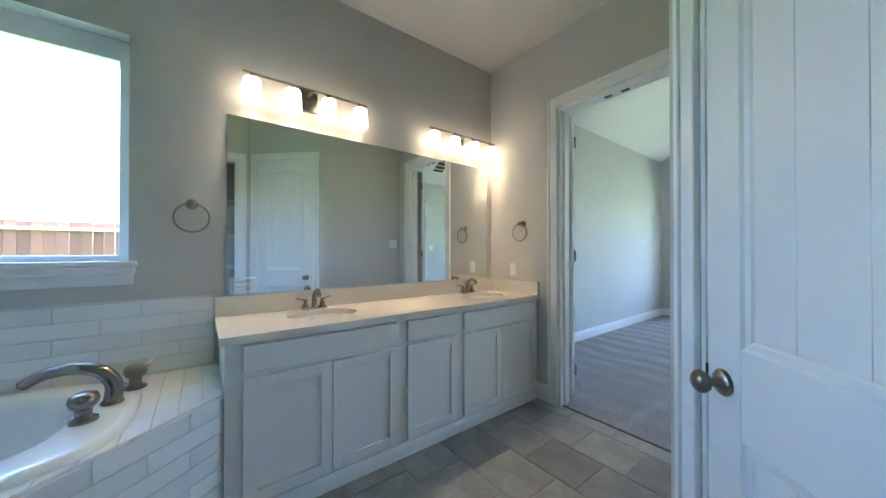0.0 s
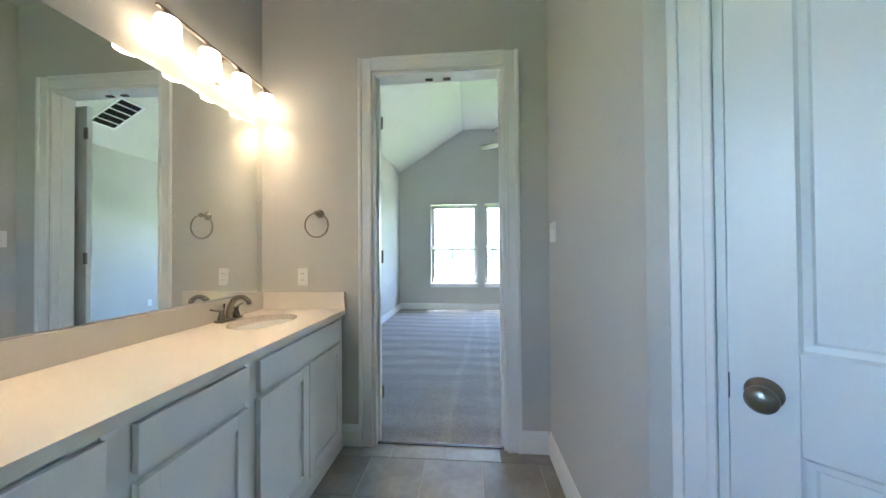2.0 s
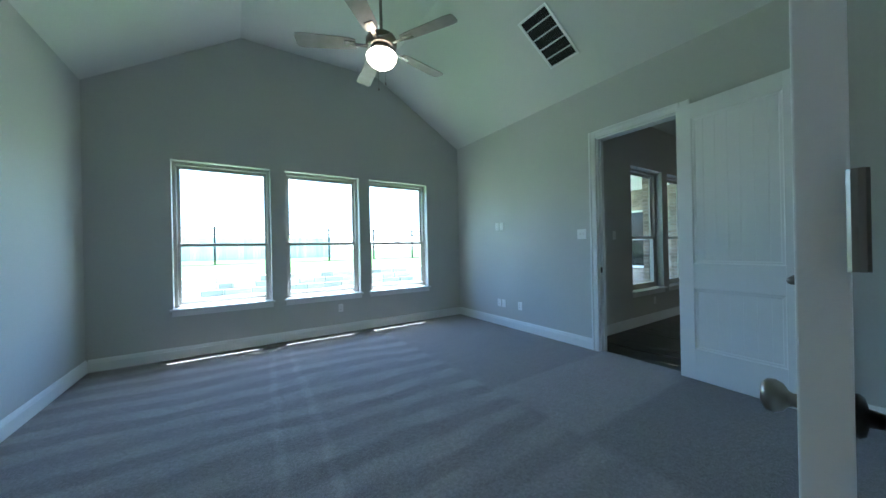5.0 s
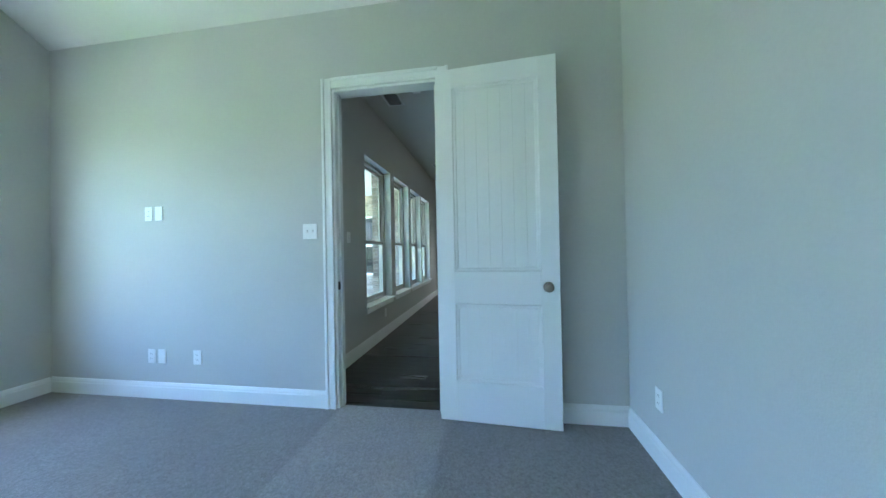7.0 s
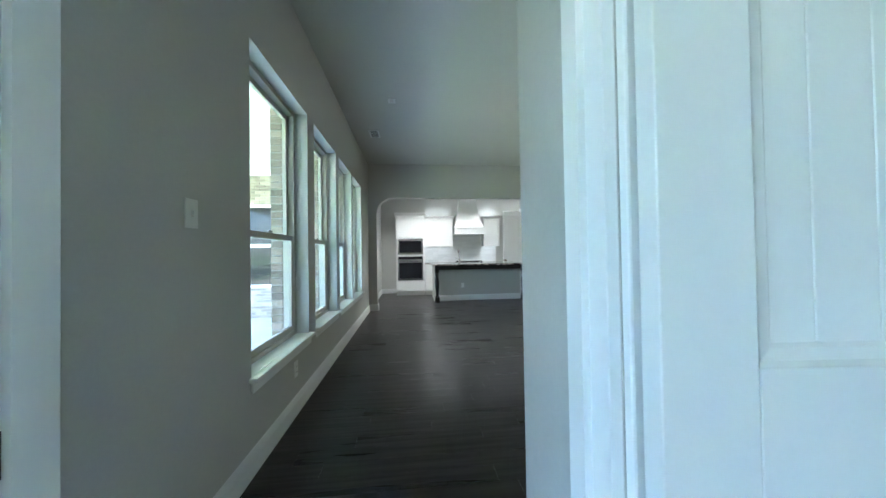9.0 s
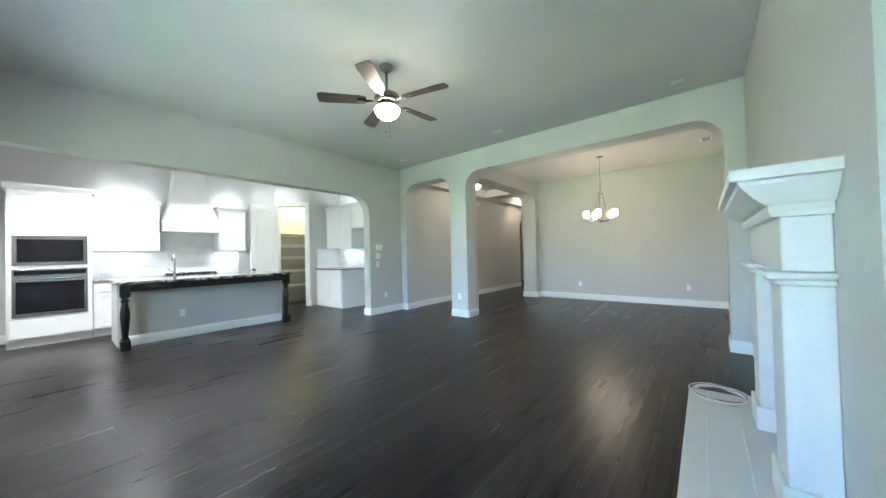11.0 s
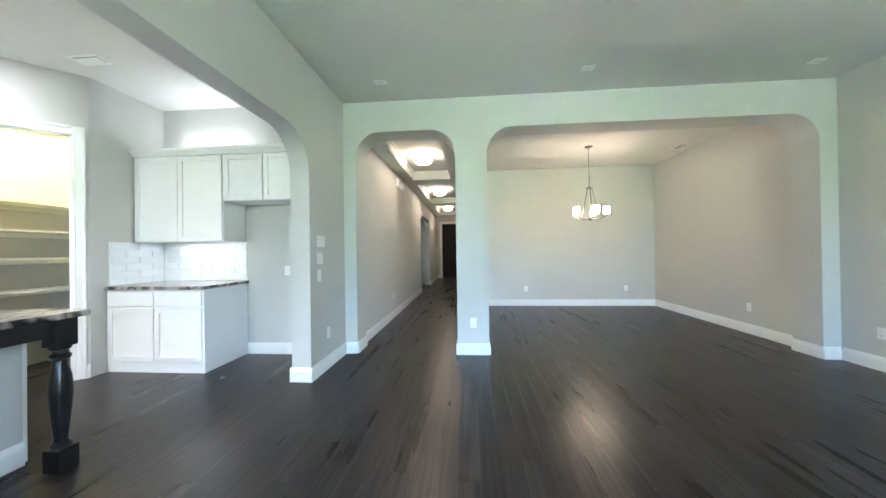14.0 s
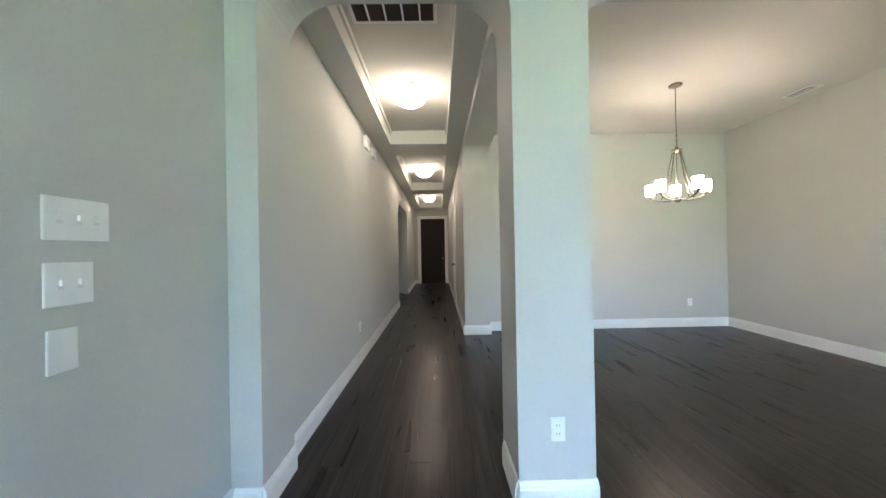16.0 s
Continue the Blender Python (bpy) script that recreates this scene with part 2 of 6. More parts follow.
    for k in (comb.outputs[0], plain.outputs[0], tracks, ranged(wob, 0.90, 1.10), ranged(patch, 0.92, 1.08)):
        v = calc("MULTIPLY", v, k)
    sc = n.new("ShaderNodeVectorMath")
    sc.operation = "SCALE"
    sc.inputs[0].default_value = (0.285, 0.258, 0.246)
    l.new(v, sc.inputs["Scale"])
    l.new(sc.outputs[0], b.inputs["Base Color"])
    b.inputs["Roughness"].default_value = 1.0
    b.inputs["Specular IOR Level"].default_value = 0.05
    b.inputs["Sheen Weight"].default_value = 0.25
    p = n.new("ShaderNodeBump")
    p.inputs["Strength"].default_value, p.inputs["Distance"].default_value = 1.0, 0.009
    l.new(calc("MULTIPLY", tuft, clump), p.inputs["Height"])
    l.new(p.outputs[0], b.inputs["Normal"])
    return m


CARPET = carpet_material()


def granite_material():
    m = bpy.data.materials.new("speckled_granite")
    m.use_nodes = True
    nt = m.node_tree
    n, l = nt.nodes, nt.links
    b = n["Principled BSDF"]
    tc = n.new("ShaderNodeTexCoord")
    g = n.new("ShaderNodeTexNoise")
    g.inputs["Scale"].default_value, g.inputs["Detail"].default_value, g.inputs["Distortion"].default_value = 7, 8, 1.5
    l.new(tc.outputs["Object"], g.inputs["Vector"])
    ramp = n.new("ShaderNodeValToRGB")
    ramp.color_ramp.elements[0].position, ramp.color_ramp.elements[0].color = 0.38, (0.03, 0.027, 0.026, 1)
    ramp.color_ramp.elements[1].position, ramp.color_ramp.elements[1].color = 0.62, (0.50, 0.46, 0.42, 1)
    l.new(g.outputs[0], ramp.inputs[0])
    l.new(ramp.outputs[0], b.inputs["Base Color"])
    b.inputs["Roughness"].default_value = 0.09
    return m


GRANITE = granite_material()


def glass_material():
    m = bpy.data.materials.new("window_glass")
    m.use_nodes = True
    n, l = m.node_tree.nodes, m.node_tree.links
    n.clear()
    out, mix, tr, gl, fr = (n.new(k) for k in ("ShaderNodeOutputMaterial", "ShaderNodeMixShader", "ShaderNodeBsdfTransparent", "ShaderNodeBsdfGlossy", "ShaderNodeLayerWeight"))
    tr.inputs[0].default_value = (0.97, 0.985, 0.98, 1)
    gl.inputs["Roughness"].default_value = 0.01
    pw, ml = n.new("ShaderNodeMath"), n.new("ShaderNodeMath")
    pw.operation, ml.operation = "POWER", "MULTIPLY_ADD"
    pw.inputs[1].default_value = 4.0
    ml.inputs[1].default_value, ml.inputs[2].default_value = 0.45, 0.02
    fr.inputs[0].default_value = 0.5
    l.new(fr.outputs["Facing"], pw.inputs[0])
    l.new(pw.outputs[0], ml.inputs[0])
    l.new(ml.outputs[0], mix.inputs[0])
    l.new(tr.outputs[0], mix.inputs[1])
    l.new(gl.outputs[0], mix.inputs[2])
    l.new(mix.outputs[0], out.inputs[0])
    return m


GLASS = glass_material()
MIRROR = bpy.data.materials.new("silver_mirror")
MIRROR.use_nodes = True
MIRROR.node_tree.nodes["Principled BSDF"].inputs["Base Color"].default_value = (0.86, 0.89, 0.87, 1)
MIRROR.node_tree.nodes["Principled BSDF"].inputs["Metallic"].default_value = 1.0
MIRROR.node_tree.nodes["Principled BSDF"].inputs["Roughness"].default_value = 0.01


# ---- building helpers ----
def box(bm, x0, x1, y0, y1, z0, z1, bevel=0.0):
    m = Matrix.LocRotScale(((x0 + x1) / 2, (y0 + y1) / 2, (z0 + z1) / 2), None, (abs(x1 - x0), abs(y1 - y0), abs(z1 - z0)))
    g = bmesh.ops.create_cube(bm, size=1, matrix=m)
    if bevel:
        edges = list({e for v in g["verts"] for e in v.link_edges})
        bmesh.ops.bevel(bm, geom=edges, offset=bevel, segments=2, affect="EDGES", profile=0.5)
    return bm


def boxed(*dims, bevel=0.0):
    return box(bmesh.new(), *dims, bevel=bevel)


def part(name, bm, mat, parent=None, label="", smooth=False):
    """One mesh object from a bmesh, under a thing or at top level."""
    me = bpy.data.meshes.new(name)
    bmesh.ops.recalc_face_normals(bm, faces=bm.faces[:])
    if smooth:
        for fc in bm.faces:
            fc.smooth = True
    bm.to_mesh(me)
    bm.free()
    me.materials.append(mat)
    ob = new(name, me)
    ob.parent = parent
    if label:
        ob["label"] = label
    return ob


def struct(name, bm, mat, label, category):
    return tagged(part(name, bm, mat), label, category, kind="structure")


def prism(bm, pts, axis, a, b):
    """A flat outline of (u, z) points pushed through from a to b along axis ('x' or 'y')."""
    vs = []
    for w in (a, b):
        vs.append([bm.verts.new((w, u, z) if axis == "x" else (u, w, z)) for u, z in pts])
    k = len(pts)
    bm.faces.new(vs[0])
    bm.faces.new(vs[1][::-1])
    for i in range(k):
        bm.faces.new((vs[0][i], vs[1][i], vs[1][(i + 1) % k], vs[0][(i + 1) % k]))
    return bm


def wall(name, axis, a, b, u0, u1, z0, z1, holes=(), label="greige painted drywall wall", mat=None, arch=0.0):
    """A wall between a and b along axis, from u0 to u1, with holes (u0, u1, z0, z1); arch: radius of the holes' upper corners."""
    bm = bmesh.new()
    us = sorted({u0, u1, *[h[0] for h in holes], *[h[1] for h in holes]})
    for p, q in zip(us, us[1:]):
        inside = sorted([(h[2], h[3]) for h in holes if h[0] <= p + 1e-6 and h[1] >= q - 1e-6])
        z = z0
        for lo, hi in inside + [(z1, z1)]:
            if lo - z > 1e-4:
                if axis == "x":
                    box(bm, a, b, p, q, z, lo)
                else:
                    box(bm, p, q, a, b, z, lo)
            z = hi
    if arch:
        for h in holes:
            for s, c in ((1, h[0]), (-1, h[1])):
                pts = [(c, h[3])] + [(c + s * arch * (1 - math.cos(k * math.pi / 24)), h[3] - arch + arch * math.sin(k * math.pi / 24)) for k in range(13)]
                prism(bm, pts, axis, a, b)
    return struct(name, bm, mat or WALL, label, "wall")


def lathe(bm, prof, seg=20, at=(0, 0, 0), m=None):
    """Turns a profile of (radius, height) about the upright axis."""
    m = m or Matrix.Translation(at)
    rings = []
    for r, z in prof:
        if r < 1e-5:
            rings.append([bm.verts.new(m @ Vector((0, 0, z)))])
        else:
            rings.append([bm.verts.new(m @ Vector((r * math.cos(k * math.tau / seg), r * math.sin(k * math.tau / seg), z))) for k in range(seg)])
    for p, q in zip(rings, rings[1:]):
        for k in range(seg):
            j = (k + 1) % seg
            f = [p[k % len(p)], p[j % len(p)], q[j % len(q)], q[k % len(q)]]
            f = list(dict.fromkeys(f))
            if len(f) > 2:
                bm.faces.new(f)
    for ring in (rings[0], rings[-1]):
        if len(ring) > 2:
            bm.faces.new(ring)
    return bm


def tube(bm, pts, r, seg=10, taper=None):
    """A round bar along a smooth line of points."""
    pts = [Vector(p) for p in pts]
    rings = []
    for i, p in enumerate(pts):
        d = (pts[min(i + 1, len(pts) - 1)] - pts[max(i - 1, 0)]).normalized()
        a = d.orthogonal().normalized() if i == 0 else (a - d * a.dot(d)).normalized()
        c = d.cross(a)
        rr = r if taper is None else r + (taper - r) * i / (len(pts) - 1)
        rings.append([bm.verts.new(p + rr * (math.cos(k * math.tau / seg) * a + math.sin(k * math.tau / seg) * c)) for k in range(seg)])
    for p, q in zip(rings, rings[1:]):
        for k in range(seg):
            bm.faces.new((p[k], p[(k + 1) % seg], q[(k + 1) % seg], q[k]))
    bm.faces.new(rings[0][::-1])
    bm.faces.new(rings[-1])
    return bm


def curve_points(ctrl, n=8):
    """Catmull-Rom points through the controls."""
    c = [Vector(p) for p in ctrl]
    c = [2 * c[0] - c[1]] + c + [2 * c[-1] - c[-2]]
    out = []
    for i in range(1, len(c) - 2):
        for k in range(n):
            t = k / n
            out.append(0.5 * (2 * c[i] + (c[i + 1] - c[i - 1]) * t + (2 * c[i - 1] - 5 * c[i] + 4 * c[i + 1] - c[i + 2]) * t * t + (3 * c[i] - c[i - 1] - 3 * c[i + 1] + c[i + 2]) * t ** 3))
    out.append(c[-2])
    return out


def thing(name, m, label, category, group="", kind=""):
    ob = new(name)
    ob.empty_display_size = 0.1
    ob.matrix_world = m
    return tagged(ob, label, category, group, kind)


def under(name, bm, mat, parent, label="", smooth=False):
    """A part whose mesh is written in its thing's own space."""
    return part(name, bm, mat, parent, label, smooth)


def shared(name, me, parent, m):
    """A piece that shares its mesh with others like it."""
    ob = new(name, me)
    ob.parent = parent
    ob.matrix_basis = m
    return ob


def piece_mesh(name, w, d, h, mat, bevel=0.002):
    """A small slab, w by d by h, its top edges eased; origin at the middle of its base."""
    b = bevel
    v = [(-w/2, -d/2, 0), (w/2, -d/2, 0), (w/2, d/2, 0), (-w/2, d/2, 0),
         (-w/2, -d/2, h - b), (w/2, -d/2, h - b), (w/2, d/2, h - b), (-w/2, d/2, h - b),
         (-w/2 + b, -d/2 + b, h), (w/2 - b, -d/2 + b, h), (w/2 - b, d/2 - b, h), (-w/2 + b, d/2 - b, h)]
    f = [(0, 3, 2, 1), (8, 9, 10, 11)]
    for k in range(4):
        j = (k + 1) % 4
        f += [(k, j, j + 4, k + 4), (k + 4, j + 4, j + 8, k + 8)]
    me = bpy.data.meshes.new(name)
    me.from_pydata(v, [], f)
    me.materials.append(mat)
    return me

# ---- structure ----
BX0, BXR, BY0, BY1, BH = -2.123, -0.236, -1.70, 2.50, 3.066          # bathroom
RX0, RX1, RY0, RY1, RH, RTOP = -2.28, 2.49, 2.715, 7.46, 3.03, 3.94  # bedroom
LX0, LX1, LY0, LY1, LH = 3.29, 8.82, -0.63, 5.10, 3.06             # living room
KX1, KY0 = 11.75, -0.58                                            # kitchen
DX0, DX1, DY0 = 3.345, 7.08, -3.98                                  # dining room
HX0, HX1, HY0 = 7.45, 8.72, -11.05                                 # hall
ARCH_S = 0.33
VX0 = RX1 + 0.115
DOOR_Y = BY1 + 0.125                                               # back of the bathroom door frame
bed_wins = [(-1.575, -0.565), (-0.39, 0.63), (0.79, 1.82)]
liv_wins = [(3.903, 4.885), (5.075, 5.93), (6.08, 6.905), (7.02, 7.845)]
BWZ, LWZ = (0.555, 2.31), (0.50, 2.375)

wall("wall_bath_vanity", "x", BX0 - 0.2, BX0, BY0 - 0.2, BY1, 0, BH, [(-1.415, -0.127, 1.195, 2.378)])
wall("wall_bath_bedroom", "y", BY1, DOOR_Y, RX0 - 0.2, VX0, 0, 4.2, [(-1.363, -0.504, 0, 2.44)])
wall("wall_bedroom_south", "y", DOOR_Y, RY0, RX0 - 0.2, VX0, 0, 4.2, [(-1.458, -0.409, 0, 2.535)])
wall("wall_bath_passage", "x", BXR, BXR + 0.12, 1.404, BY1, 0, BH)
wall("wall_bath_south", "y", BY0 - 0.15, BY0, BX0, 1.72, 0, BH)
wall("wall_bath_east", "x", 0.50, 0.62, BY0, 0.663, 0, BH, [(-0.33, 0.54, 0, 2.44)])
wall("wall_closet_back", "x", 1.62, 1.72, BY0, BY1, 0, BH)
wall("wall_bedroom_north", "y", RY1, RY1 + 0.2, RX0 - 0.2, VX0, 0, 4.2, [(a, b, *BWZ) for a, b in bed_wins])
wall("wall_bedroom_west", "x", RX0 - 0.2, RX0, RY0, RY1, 0, 4.2)
wall("wall_bedroom_east", "x", RX1, VX0, RY0, RY1, 0, 4.2, [(3.955, 4.77, 0, 2.425)])
wall("wall_living_north", "y", LY1, LY1 + 0.2, VX0, KX1 + 0.2, 0, 3.3, [(a, b, *LWZ) for a, b in liv_wins])
wall("wall_vestibule_south", "y", 3.77, 3.91, VX0, 3.0, 0, LH)
wall("wall_vestibule_east", "x", 2.87, 3.0, 2.72, 3.77, 0, LH)
wall("wall_chimney_jog", "y", 2.58, 2.72, 2.87, LX0, 0, LH)
wall("wall_living_west", "x", LX0 - 0.15, LX0, LY0, 2.58, 0, LH)
wall("wall_kitchen_arch", "x", LX1, LX1 + 0.19, LY0, LY1, 0, LH, [(0.225, 4.93, 0, 2.36)], arch=0.36)
wall("wall_arches_south", "y", LY0 - ARCH_S, LY0, LX0 - 0.15, LX1 + 0.19, 0, LH, [(3.47, 7.075, 0, 2.69), (7.45, 8.67, 0, 2.69)], arch=0.3)
wall("wall_dining_west", "x", LX0 - 0.15, DX0, DY0, LY0 - ARCH_S, 0, LH)
wall("wall_dining_south", "y", DY0 - 0.15, DY0, LX0 - 0.15, DX1, 0, LH)
wall("wall_hall_west", "x", DX1, HX0, HY0, LY0 - ARCH_S, 0, LH, [(-3.77, -1.0, 0, 2.69)], arch=0.3)
wall("wall_hall_east", "x", HX1, HX1 + 0.15, HY0, LY0 - ARCH_S, 0, LH, [(-8.3, -6.25, 0, 2.33)], arch=0.3)
wall("wall_hall_recess", "x", 9.9, 10.0, -8.6, -5.9, 0, LH)
wall("wall_hall_recess_north", "y", -5.9, -5.8, HX1 + 0.15, 10.0, 0, LH)
wall("wall_hall_recess_south", "y", -8.7, -8.6, HX1 + 0.15, 10.0, 0, LH)
wall("wall_hall_end", "y", HY0 - 0.15, HY0, DX1, HX1 + 0.15, 0, LH, [(7.567, 8.506, 0, 2.44)])
wall("wall_kitchen_east", "x", KX1, KX1 + 0.15, 0.82, LY1, 0, LH)
wall("wall_kitchen_south", "y", KY0 - 0.15, KY0, LX1 + 0.19, 12.4, 0, LH)
wall("wall_pantry_north", "y", 1.3, 1.4, KX1 + 0.15, 12.4, 0, LH)


def slanted_wall(name, x0, y0, x1, y1, thick, z1, holes, label, mat=None):
    """A wall along a slanting line; its thickness lies to the left of the way from start to end."""
    ob = wall(name, "y", 0, thick, 0, math.hypot(x1 - x0, y1 - y0), 0, z1, holes, label, mat)
    ob.matrix_world = pose(x0, y0, 0, 0, 0, math.degrees(math.atan2(y1 - y0, x1 - x0)))
    return ob


# slanted wall with the closed door beside the vanity passage
ANG = pose(-0.236 - 0.02, 1.404 + 0.02, 0, 0, 0, -45)
slanted_wall("wall_bath_slanted", BXR, 1.404, 0.50, 0.668, 0.12, BH, [(0.15, 0.925, 0, 2.445)], "greige painted slanted drywall wall")
# slanted pantry wall
PAN0, PAN1 = (11.15, 0.22), (11.75, 0.82)
slanted_wall("wall_pantry", *PAN1, *PAN0, 0.12, LH, [(0.085, 0.735, 0, 2.44)], "greige painted slanted pantry wall")
wall("wall_pantry_side", "x", 11.15, 11.27, KY0, 0.22, 0, LH)
wall("wall_pantry_back", "x", 12.3, 12.4, KY0 - 0.15, 1.3, 0, LH)

struct("floor_closet", boxed(0.62, 1.72, BY0 - 0.2, BY1, -0.1, 0.004), CARPET, "grey carpet in the closet", "floor")
bedroom_floor = struct("floor_bedroom", boxed(RX0 - 0.2, RX1 + 0.06, BY1 + 0.03, RY1 + 0.1, -0.1, 0.006), CARPET, "grey-brown cut pile carpet with vacuum stripes", "floor")
struct("ceiling_bath", boxed(BX0 - 0.2, 1.72, BY0 - 0.2, BY1, BH, BH + 0.1), CEIL, "pale textured painted ceiling", "ceiling")
bm = bmesh.new()
prism(bm, [(RX0, RH), (-0.86, RTOP), (0.95, RTOP), (RX1, RH), (RX1, 4.2), (RX0, 4.2)], "y", RY0, RY1)
struct("ceiling_bedroom", bm, CEIL, "vaulted pale painted ceiling with a flat crown", "ceiling")
struct("ceiling_living", boxed(VX0, KX1 + 0.7, LY0 - ARCH_S, LY1, LH, LH + 0.1), CEIL, "flat pale painted ceiling", "ceiling")
struct("ceiling_dining", boxed(LX0 - 0.15, DX1, DY0 - 0.15, LY0 - ARCH_S, 3.0, LH + 0.1), CEIL, "flat pale dining room ceiling", "ceiling")
bm = bmesh.new()
TX0, TX1, TZ, TSOF = 7.68, 8.48, 2.96, 2.77
trays = [(-3.65, -1.0), (-7.15, -4.2), (-10.5, -7.75)]
box(bm, HX0, TX0, HY0, LY0 - ARCH_S, TSOF, LH)
box(bm, TX1, HX1 + 0.15, HY0, LY0 - ARCH_S, TSOF, LH)
ys = [LY0 - ARCH_S] + [v for a, b in trays for v in (b, a)] + [HY0]
for hi, lo in zip(ys[::2], ys[1::2]):
    box(bm, TX0, TX1, lo, hi, TSOF, LH)
for lo, hi in trays:
    box(bm, TX0, TX1, lo, hi, TZ, LH)
    for s in (0, 1):
        x = (TX0, TX1 - 0.02)[s]
        box(bm, x, x + 0.02, lo, hi, TZ - 0.05, TZ - 0.001)
struct("ceiling_hall", bm, CEIL, "hall ceiling with three recessed trays", "ceiling")
struct("ceiling_recess", boxed(HX1 + 0.15, 10.0, -8.7, -5.8, 2.7, 2.8), CEIL, "flat painted ceiling", "ceiling")
struct("ceiling_pantry", boxed(10.95, 12.4, KY0 - 0.15, 1.3, LH + 0.11, LH + 0.2), CEIL, "flat painted ceiling", "ceiling")


# ---- baseboards ----
BB = [(0, 0), (0.017, 0), (0.017, 0.098), (0.013, 0.106), (0.013, 0.116), (0.006, 0.135), (0, 0.137)]


def baseboard(x0, y0, x1, y1, z=0.0):
    """White moulded baseboard from start to end; the room lies to the left."""
    bm = bmesh.new()
    prism(bm, BB, "x", 0, math.hypot(x1 - x0, y1 - y0))
    ob = struct("baseboard", bm, TRIM, "white painted moulded wooden baseboard", "baseboard")
    ob.matrix_world = pose(x0, y0, z, 0, 0, math.degrees(math.atan2(y1 - y0, x1 - x0)))
    return ob


t_ = 0.017
for seg in ((BXR, 1.43, BXR, BY1), (BXR - t_, BY1, -0.414, BY1), (-1.453, BY1, -1.57, BY1),
            (RX1, RY0, RX1, 3.875), (RX1, 4.85, RX1, RY1), (RX1 - t_, RY1, RX0 + t_, RY1), (RX0, RY1, RX0, RY0), (RX0 + t_, RY0, -1.453, RY0), (-0.414, RY0, RX1 - t_, RY0),
            (LX1, LY1, VX0, LY1), (3.0, 3.91, VX0, 3.91), (LX0, 2.3, LX0, LY0 + t_), (3.0, 2.72, 3.0, 3.91),
            (LX0 + t_, LY0, 3.47, LY0), (LX1, LY0, LX1, 0.225), (8.67, LY0, LX1 - t_, LY0), (LX1, 4.93, LX1, LY1 - t_),
            (3.47, LY0, 3.47, LY0 - ARCH_S), (7.45, LY0, 7.45, LY0 - ARCH_S),
            (7.075, LY0 - ARCH_S, 7.075, LY0), (8.67, LY0 - ARCH_S, 8.67, LY0), (7.075, LY0, 7.45, LY0),
            (LX1 - t_, 0.225, LX1 + 0.19 + t_, 0.225), (LX1 + 0.19, 4.93, LX1 - t_, 4.93), (LX1 + 0.19, 0.225, LX1 + 0.19, KY0),
            (DX0, LY0 - ARCH_S, DX0, DY0), (DX0 + t_, DY0, DX1, DY0), (DX1, DY0, DX1, -3.77), (DX1 - t_, -3.77, HX0 + t_, -3.77),
            (HX1, -6.25, HX1, LY0 - ARCH_S), (HX1, HY0, HX1, -8.3), (HX0, HY0, 7.48, HY0), (8.59, HY0, HX1 - t_, HY0),
            (HX0, -3.77, HX0, HY0), (LX1 + 0.19 + t_, KY0, 10.04, KY0), (KX1, 4.64, KX1, LY1 - t_), (KX1 - t_, LY1, LX1 + 0.19, LY1),
            (9.9, -8.6, 9.9, -5.9)):
    baseboard(*seg)
baseboard(*PAN0, PAN0[0] + 0.045, PAN0[1] + 0.045)
baseboard(0.50, BY0, 0.50, -0.42)


# ---- doors ----
def casing_parts(parent, w, h, depth, both=True, jamb=True, cw=0.09):
    """White moulded casing round an opening w by h in a wall depth thick; local y = 0 is the near face, the wall lies behind at +y."""
    faces = [(-1, 0.0)] + ([(1, depth)] if both else [])
    for s, y in faces:
        for x in (-1, 1):
            bm = bmesh.new()
            xa, xb = (x * w / 2, x * (w / 2 + cw))
            box(bm, min(xa, xb) + 0.001, max(xa, xb) - 0.001, y, y + s * 0.014, 0, h + cw - 0.001, 0.003)
            xo = x * (w / 2 + cw - 0.024)
            box(bm, min(xo, xb), max(xo, xb), y, y + s * 0.024, 0, h + cw, 0.005)
            xo = x * (w / 2 + 0.02)
            box(bm, min(xa, xo), max(xa, xo), y, y + s * 0.019, 0, h + 0.02, 0.004)
            under("casing", bm, TRIM, parent)
        bm = bmesh.new()
        box(bm, -w / 2, w / 2, y, y + s * 0.014, h + 0.001, h + cw - 0.001, 0.003)
        box(bm, -w / 2, w / 2, y, y + s * 0.024, h + cw - 0.024, h + cw, 0.005)
        box(bm, -w / 2, w / 2, y, y + s * 0.019, h, h + 0.02, 0.004)
        under("head_casing", bm, TRIM, parent)
    if jamb:
        for x in (-1, 1):
            bm = bmesh.new()
            xa, xb = x * w / 2, x * (w / 2 - 0.02)
            box(bm, min(xa, xb), max(xa, xb), 0, depth, 0, h, 0.002)
            xa, xb = x * (w / 2 - 0.02), x * (w / 2 - 0.032)
            box(bm, min(xa, xb), max(xa, xb), 0.045, 0.08, 0, h - 0.02)
            under("jamb", bm, TRIM, parent)
        under("head_jamb", boxed(-w / 2 + 0.02, w / 2 - 0.02, 0, depth, h - 0.02, h), TRIM, parent)


def knob_part(parent, x, z, side):
    """A satin nickel door knob on its rose, on the face towards side * y."""
    m = Matrix.Translation((x, side * 0.0175, z)) @ pose(0, 0, 0, -90 * side, 0, 0)
    bm = bmesh.new()
    lathe(bm, [(0.0, 0), (0.033, 0), (0.034, 0.004), (0.029, 0.010), (0.014, 0.013), (0.011, 0.03), (0.014, 0.036), (0.024, 0.042), (0.029, 0.052), (0.028, 0.062), (0.020, 0.069), (0.0, 0.071)], 24, m=m)
    return under("knob", bm, NICKEL, parent, "satin nickel door knob", True)


